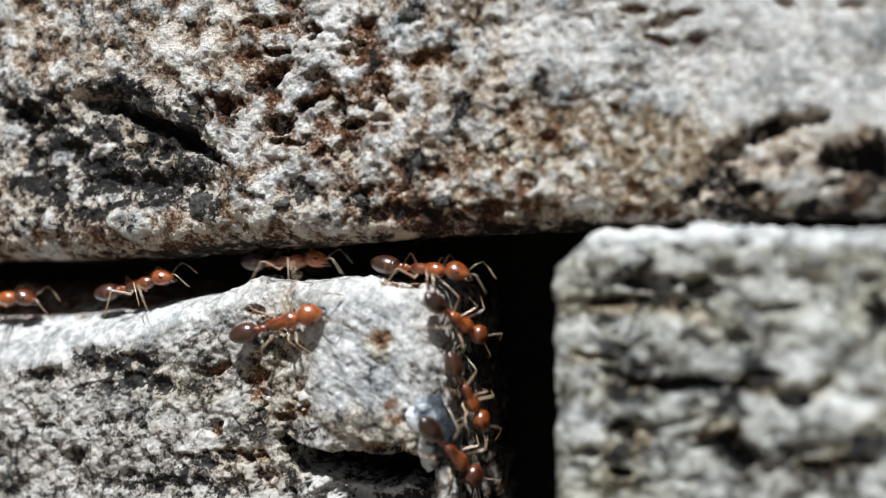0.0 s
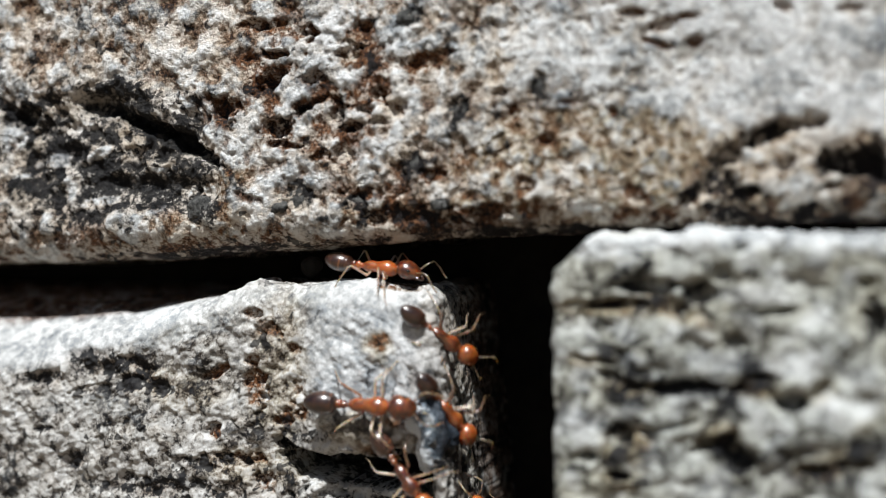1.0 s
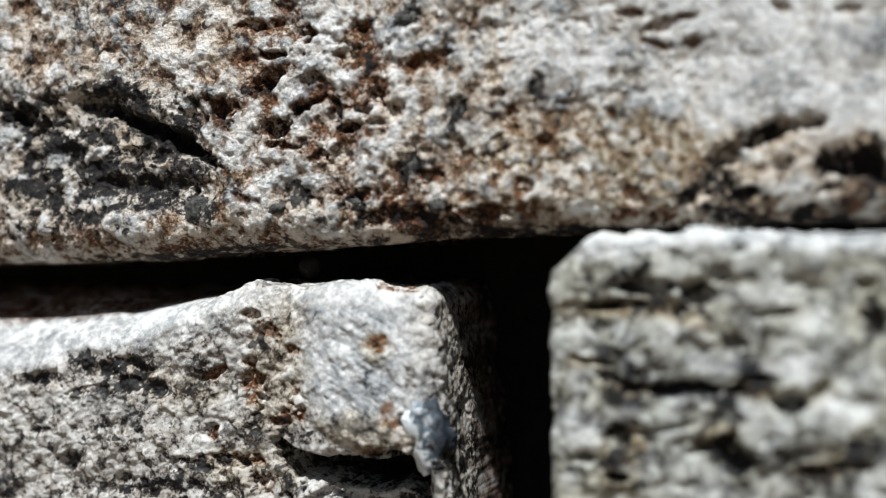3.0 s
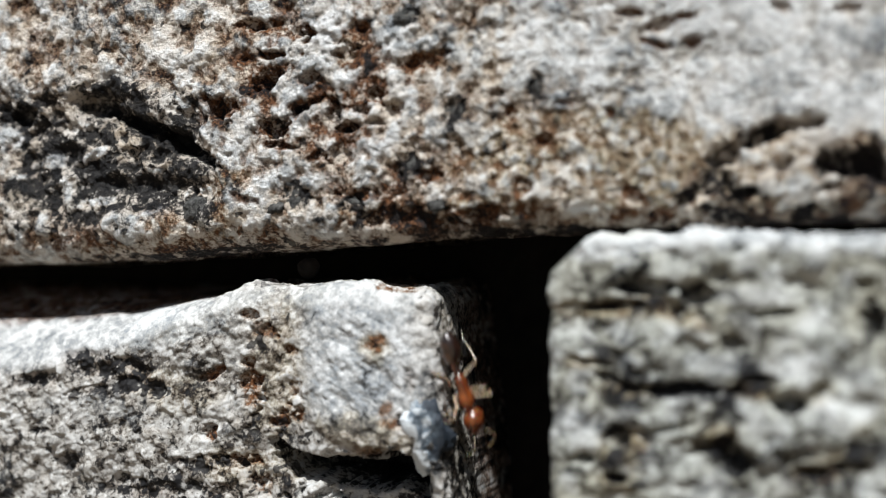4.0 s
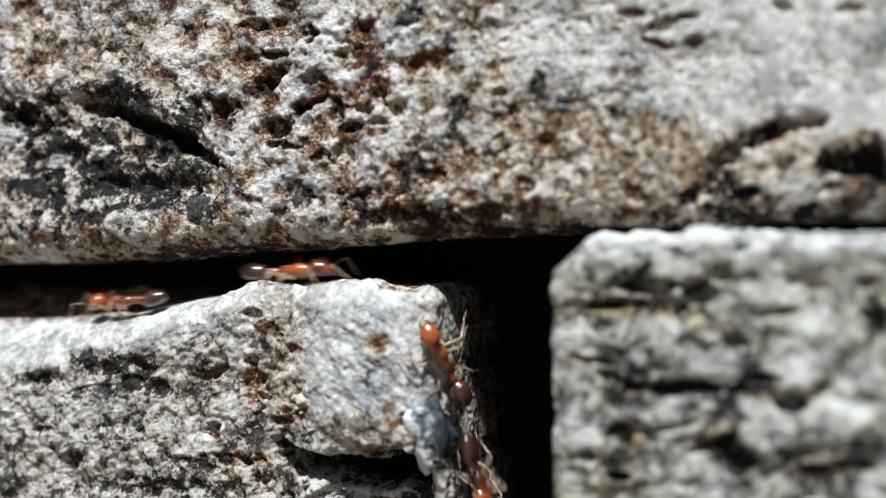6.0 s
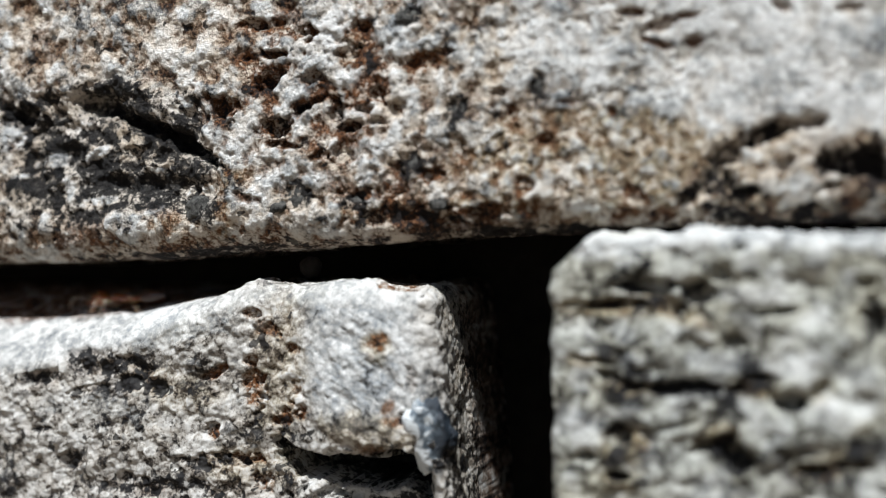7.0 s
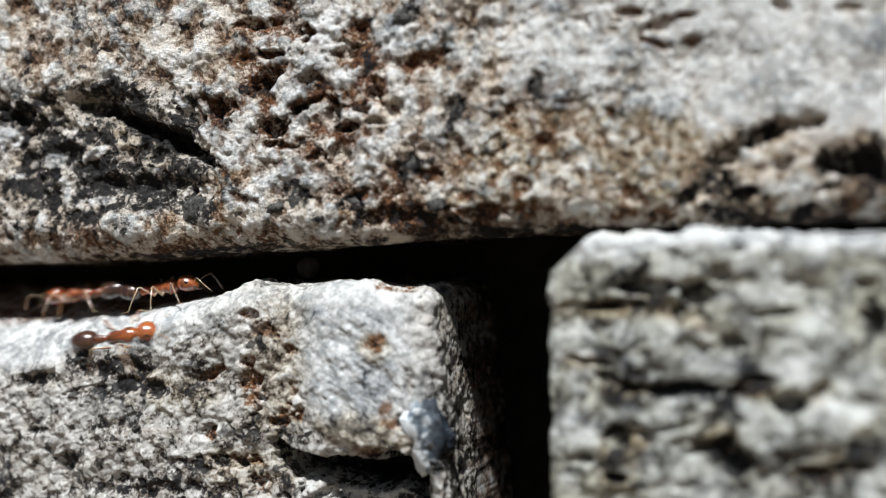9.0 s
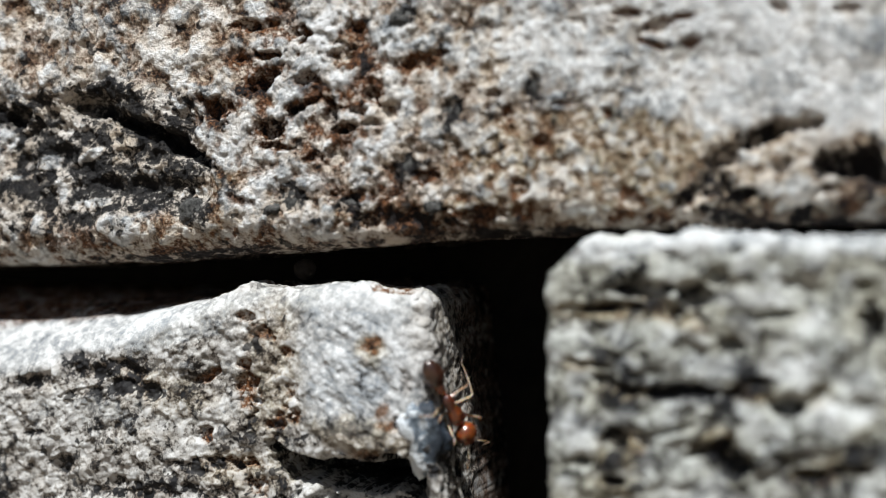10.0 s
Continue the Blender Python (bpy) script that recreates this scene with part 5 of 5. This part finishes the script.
    trail(ants[16], 0.95, [
        (4.71, (0.72, 0.80, -33.50), (0.00, 0.00, 1.00), (1.00, 0.00, 0.00)),
        (5.20, (0.59, 2.33, -11.56), (-0.16, -0.25, 0.95), (0.90, -0.43, 0.11)),
        (5.40, (0.21, 1.74, -7.63), (-0.18, -0.29, 0.94), (0.90, -0.43, 0.11)),
        (5.50, (-0.21, 1.03, -5.55), (-0.22, -0.37, 0.90), (0.74, -0.66, 0.13)),
        (5.60, (-0.94, 0.29, -2.93), (-0.62, -0.27, 0.74), (0.00, -0.99, 0.12)),
        (5.70, (-2.20, -0.03, -2.65), (-0.86, 0.00, 0.51), (0.00, -0.99, 0.12)),
        (5.80, (-4.75, 0.86, -1.48), (-1.00, 0.00, 0.06), (0.00, -0.41, 0.91)),
        (5.90, (-8.72, 0.97, -1.79), (-1.00, 0.00, -0.08), (0.00, -0.33, 0.94)),
        (6.00, (-13.09, 0.97, -2.53), (-1.00, 0.00, -0.08), (0.00, -0.33, 0.94)),
        (6.20, (-22.13, 0.97, -2.92), (-1.00, 0.00, -0.03), (0.00, -0.33, 0.94)),
        (6.52, (-36.70, 0.80, -3.40), (-1.00, 0.00, 0.00), (0.00, -0.30, 1.00))])
    trail(ants[17], 0.95, [
        (4.82, (0.72, 3.20, -33.50), (0.00, 0.00, 1.00), (1.00, 0.00, 0.00)),
        (5.30, (0.57, 2.31, -11.76), (-0.16, -0.25, 0.95), (0.90, -0.43, 0.11)),
        (5.50, (0.42, 2.07, -9.35), (-0.13, -0.21, 0.97), (0.90, -0.43, 0.11)),
        (5.60, (0.13, 1.61, -7.32), (-0.16, -0.26, 0.95), (0.90, -0.43, 0.11)),
        (5.70, (-0.12, 1.21, -5.27), (-0.20, -0.33, 0.92), (0.83, -0.54, 0.12)),
        (5.90, (-0.36, 0.64, -3.83), (-0.25, -0.44, 0.86), (0.44, -0.89, 0.14)),
        (6.20, (-0.49, 0.47, -3.00), (-0.39, -0.47, 0.79), (0.18, -0.98, 0.13)),
        (6.50, (-2.59, 0.87, -1.46), (-0.99, 0.00, 0.16), (0.00, -0.40, 0.92)),
        (6.70, (-6.57, 1.15, -1.50), (-1.00, 0.00, -0.04), (0.00, -0.24, 0.97)),
        (6.80, (-9.50, 1.20, -1.83), (-1.00, 0.00, -0.08), (0.00, -0.20, 0.98)),
        (6.90, (-11.57, 1.20, -2.15), (-1.00, 0.00, -0.05), (0.00, -0.20, 0.98)),
        (7.00, (-13.92, 2.30, -2.56), (-1.00, 0.00, -0.06), (0.00, -0.20, 0.98)),
        (7.10, (-19.52, 2.30, -2.85), (-1.00, 0.00, -0.03), (0.00, -0.20, 0.98)),
        (7.30, (-24.15, 2.30, -3.04), (-1.00, 0.00, -0.03), (0.00, -0.20, 0.98)),
        (7.58, (-36.70, 3.10, -2.03), (-1.00, 0.00, 0.00), (0.00, -0.30, 1.00))])
    trail(ants[18], 1.00, [
        (5.11, (-40.60, 0.80, -3.40), (1.00, 0.00, 0.00), (0.00, -0.30, 1.00)),
        (5.50, (-23.00, 0.98, -3.02), (1.00, 0.00, 0.02), (0.00, -0.33, 0.94)),
        (5.70, (-18.45, 0.98, -2.81), (1.00, 0.00, 0.05), (0.00, -0.33, 0.94)),
        (5.80, (-14.71, 0.98, -2.63), (0.99, 0.00, 0.11), (0.00, -0.33, 0.94)),
        (5.90, (-10.54, 0.98, -2.01), (0.99, 0.00, 0.13), (0.00, -0.33, 0.94)),
        (6.00, (-6.04, 0.98, -1.37), (1.00, 0.00, 0.05), (0.00, -0.33, 0.94)),
        (6.10, (-2.06, 0.86, -1.49), (0.99, 0.00, -0.15), (0.00, -0.41, 0.91)),
        (6.20, (-0.28, 0.93, -3.48), (0.35, 0.58, -0.74), (0.65, -0.75, 0.13)),
        (6.40, (0.43, 2.13, -11.95), (0.18, 0.29, -0.94), (0.90, -0.43, 0.11)),
        (6.89, (0.72, 5.60, -33.50), (0.00, 0.00, -1.00), (1.00, 0.00, 0.00))])
    trail(ants[19], 0.95, [
        (5.33, (0.72, 0.80, -37.40), (0.00, 0.00, 1.00), (1.00, 0.00, 0.00)),
        (5.90, (0.55, 2.28, -11.58), (-0.16, -0.25, 0.95), (0.90, -0.43, 0.11)),
        (6.20, (0.17, 1.68, -7.58), (-0.19, -0.31, 0.93), (0.90, -0.43, 0.11)),
        (6.30, (-0.30, 0.82, -4.33), (-0.24, -0.41, 0.88), (0.59, -0.80, 0.14)),
        (6.40, (-2.50, 0.80, -1.48), (-0.99, 0.00, 0.13), (0.00, -0.45, 0.90)),
        (6.50, (-5.69, 0.97, -1.37), (-1.00, 0.00, -0.04), (0.00, -0.33, 0.94)),
        (6.60, (-8.87, 0.97, -1.78), (-1.00, 0.00, -0.09), (0.00, -0.33, 0.94)),
        (6.70, (-13.25, 0.97, -2.46), (-1.00, 0.00, -0.09), (0.00, -0.33, 0.94)),
        (6.80, (-19.36, 0.97, -2.82), (-1.00, 0.00, -0.07), (0.00, -0.33, 0.94)),
        (6.90, (-22.80, 0.97, -2.94), (-1.00, 0.00, -0.04), (0.00, -0.33, 0.94)),
        (7.30, (-40.60, 3.10, -2.03), (-1.00, 0.00, 0.00), (0.00, -0.30, 1.00))])
    trail(ants[20], 0.95, [
        (7.43, (0.72, 3.20, -37.40), (0.00, 0.00, 1.00), (1.00, 0.00, 0.00)),
        (8.00, (0.61, 2.37, -11.63), (-0.15, -0.24, 0.96), (0.90, -0.43, 0.11)),
        (8.10, (0.22, 1.76, -7.09), (-0.19, -0.30, 0.94), (0.90, -0.43, 0.11)),
        (8.20, (-0.36, 0.63, -3.50), (-0.36, -0.62, 0.70), (0.43, -0.89, 0.14)),
        (8.30, (-1.34, -0.03, -2.92), (-0.62, 0.00, 0.79), (0.00, -0.99, 0.12)),
        (8.40, (-2.07, -0.03, -1.65), (-0.78, 0.00, 0.62), (0.00, -0.99, 0.12)),
        (8.50, (-7.04, 0.77, -1.53), (-1.00, 0.00, 0.06), (0.00, -0.47, 0.89)),
        (8.60, (-9.22, 0.97, -1.93), (-0.99, 0.00, -0.14), (0.00, -0.33, 0.94)),
        (8.70, (-14.33, 0.97, -2.56), (-1.00, 0.00, -0.08), (0.00, -0.33, 0.94)),
        (8.80, (-18.13, 0.97, -2.76), (-1.00, 0.00, -0.05), (0.00, -0.33, 0.94)),
        (8.90, (-22.59, 0.97, -2.91), (-1.00, 0.00, -0.04), (0.00, -0.33, 0.94)),
        (9.39, (-44.50, 0.80, -3.40), (-1.00, 0.00, 0.00), (0.00, -0.30, 1.00))])
    trail(ants[21], 1.00, [
        (7.42, (0.72, 5.60, -37.40), (0.00, 0.00, 1.00), (1.00, 0.00, 0.00)),
        (8.00, (0.57, 2.35, -11.57), (-0.16, -0.25, 0.95), (0.90, -0.43, 0.11)),
        (8.20, (0.21, 1.78, -8.42), (-0.18, -0.29, 0.94), (0.90, -0.43, 0.11)),
        (8.30, (0.03, 1.50, -6.22), (-0.13, -0.21, 0.97), (0.90, -0.43, 0.11)),
        (8.40, (-0.26, 0.98, -4.63), (-0.26, -0.44, 0.86), (0.69, -0.71, 0.13)),
        (8.50, (-0.65, 0.30, -2.76), (-0.43, -0.31, 0.85), (0.00, -0.99, 0.12)),
        (8.60, (-2.55, -0.00, -1.72), (-0.80, 0.00, 0.59), (0.00, -0.99, 0.12)),
        (8.70, (-5.14, 0.97, -1.47), (-0.99, 0.00, 0.14), (0.00, -0.34, 0.94)),
        (8.80, (-9.21, 0.98, -1.73), (-1.00, 0.00, -0.08), (0.00, -0.33, 0.94)),
        (8.90, (-10.70, 0.98, -1.92), (-1.00, 0.00, -0.07), (0.00, -0.33, 0.94)),
        (9.00, (-14.91, 1.21, -2.33), (-0.99, 0.00, -0.11), (0.00, -0.20, 0.98)),
        (9.10, (-16.60, 0.80, -3.05), (-1.00, 0.00, -0.06), (0.00, -0.40, 0.92)),
        (9.20, (-17.00, 0.80, -3.02), (-1.00, 0.00, -0.03), (0.00, -0.40, 0.92)),
        (9.30, (-19.00, 1.00, -3.05), (-1.00, 0.00, -0.03), (0.00, -0.30, 0.95)),
        (9.36, (-24.00, 1.21, -3.05), (-1.00, 0.00, -0.03), (0.00, -0.20, 0.98)),
        (9.66, (-44.50, 3.10, -2.03), (-1.00, 0.00, 0.00), (0.00, -0.30, 1.00))])
    trail(ants[22], 1.05, [
        (7.83, (-48.40, 0.80, -3.40), (1.00, 0.00, 0.00), (0.00, -0.30, 1.00)),
        (8.40, (-22.80, 0.99, -3.06), (1.00, 0.00, 0.02), (0.00, -0.33, 0.94)),
        (8.60, (-19.65, 0.99, -2.98), (1.00, 0.00, 0.06), (0.00, -0.33, 0.94)),
        (8.70, (-15.88, 0.59, -2.89), (1.00, 0.00, 0.08), (0.00, -0.68, 0.73)),
        (8.80, (-13.07, 0.59, -2.92), (1.00, 0.00, 0.09), (0.00, -0.68, 0.73)),
        (8.90, (-13.55, 0.59, -3.34), (0.99, 0.00, 0.11), (0.00, -0.68, 0.73)),
        (9.00, (-12.55, 0.59, -3.70), (0.99, 0.00, 0.14), (0.00, -0.68, 0.73)),
        (9.10, (-6.37, -0.06, -1.80), (0.99, 0.00, 0.12), (0.00, -0.85, 0.53)),
        (9.20, (-5.28, -0.06, -1.96), (1.00, 0.00, 0.04), (0.00, -0.85, 0.53)),
        (9.30, (-1.53, 0.23, -2.80), (0.92, 0.16, -0.36), (0.00, -0.99, 0.12)),
        (9.40, (-0.28, 1.08, -3.72), (0.40, 0.61, -0.68), (0.70, -0.70, 0.13)),
        (9.50, (0.03, 1.52, -4.77), (0.38, 0.61, -0.69), (0.90, -0.43, 0.11)),
        (9.60, (0.01, 1.51, -5.17), (0.31, 0.49, -0.81), (0.90, -0.43, 0.11)),
        (9.70, (-0.06, 1.40, -5.93), (0.23, 0.37, -0.90), (0.90, -0.43, 0.11)),
        (9.80, (0.21, 1.84, -8.70), (0.22, 0.35, -0.91), (0.90, -0.43, 0.11)),
        (10.00, (0.53, 2.35, -11.82), (0.18, 0.29, -0.94), (0.90, -0.43, 0.11))])
    trail(ants[23], 0.95, [
        (8.05, (-48.40, 3.10, -2.03), (1.00, 0.00, 0.00), (0.00, -0.30, 1.00)),
        (8.60, (-23.76, 1.20, -2.94), (1.00, 0.00, 0.02), (0.00, -0.20, 0.98)),
        (8.80, (-18.90, 1.20, -2.71), (1.00, 0.00, 0.04), (0.00, -0.20, 0.98)),
        (8.90, (-14.73, 1.20, -2.36), (1.00, 0.00, 0.09), (0.00, -0.20, 0.98)),
        (9.00, (-11.33, 1.20, -2.03), (0.99, 0.00, 0.13), (0.00, -0.20, 0.98)),
        (9.10, (-11.84, 1.20, -2.12), (0.99, 0.00, 0.14), (0.00, -0.20, 0.98)),
        (9.20, (-10.38, 0.97, -1.91), (0.99, 0.00, 0.13), (0.00, -0.33, 0.94)),
        (9.30, (-8.52, 0.97, -1.57), (0.96, 0.00, 0.28), (0.00, -0.33, 0.94)),
        (9.40, (-0.72, 0.56, -1.99), (0.65, 0.47, -0.60), (0.00, -0.99, 0.12)),
        (9.50, (0.02, 1.42, -7.49), (0.28, 0.45, -0.85), (0.90, -0.43, 0.11)),
        (9.70, (0.57, 2.31, -11.83), (0.18, 0.29, -0.94), (0.90, -0.43, 0.11))])
    trail(ants[24], 1.00, [
        (8.54, (-52.30, 0.80, -3.40), (1.00, 0.00, 0.00), (0.00, -0.30, 1.00)),
        (9.20, (-22.64, 0.98, -2.99), (1.00, 0.00, 0.02), (0.00, -0.33, 0.94)),
        (9.40, (-18.36, 0.98, -2.71), (1.00, 0.00, 0.06), (0.00, -0.33, 0.94)),
        (9.50, (-15.80, 0.98, -2.39), (0.99, 0.00, 0.12), (0.00, -0.33, 0.94)),
        (9.60, (-12.10, 0.98, -2.20), (0.99, 0.00, 0.15), (0.00, -0.33, 0.94)),
        (9.70, (-7.97, 0.98, -1.53), (0.97, 0.00, 0.23), (0.00, -0.33, 0.94)),
        (9.80, (-3.98, 0.98, -1.17), (1.00, 0.00, 0.07), (0.00, -0.33, 0.94)),
        (9.90, (-0.26, 0.96, -3.87), (0.31, 0.52, -0.80), (0.68, -0.72, 0.13)),
        (10.00, (-0.26, 0.98, -5.30), (0.29, 0.49, -0.82), (0.69, -0.71, 0.13))])


motions()
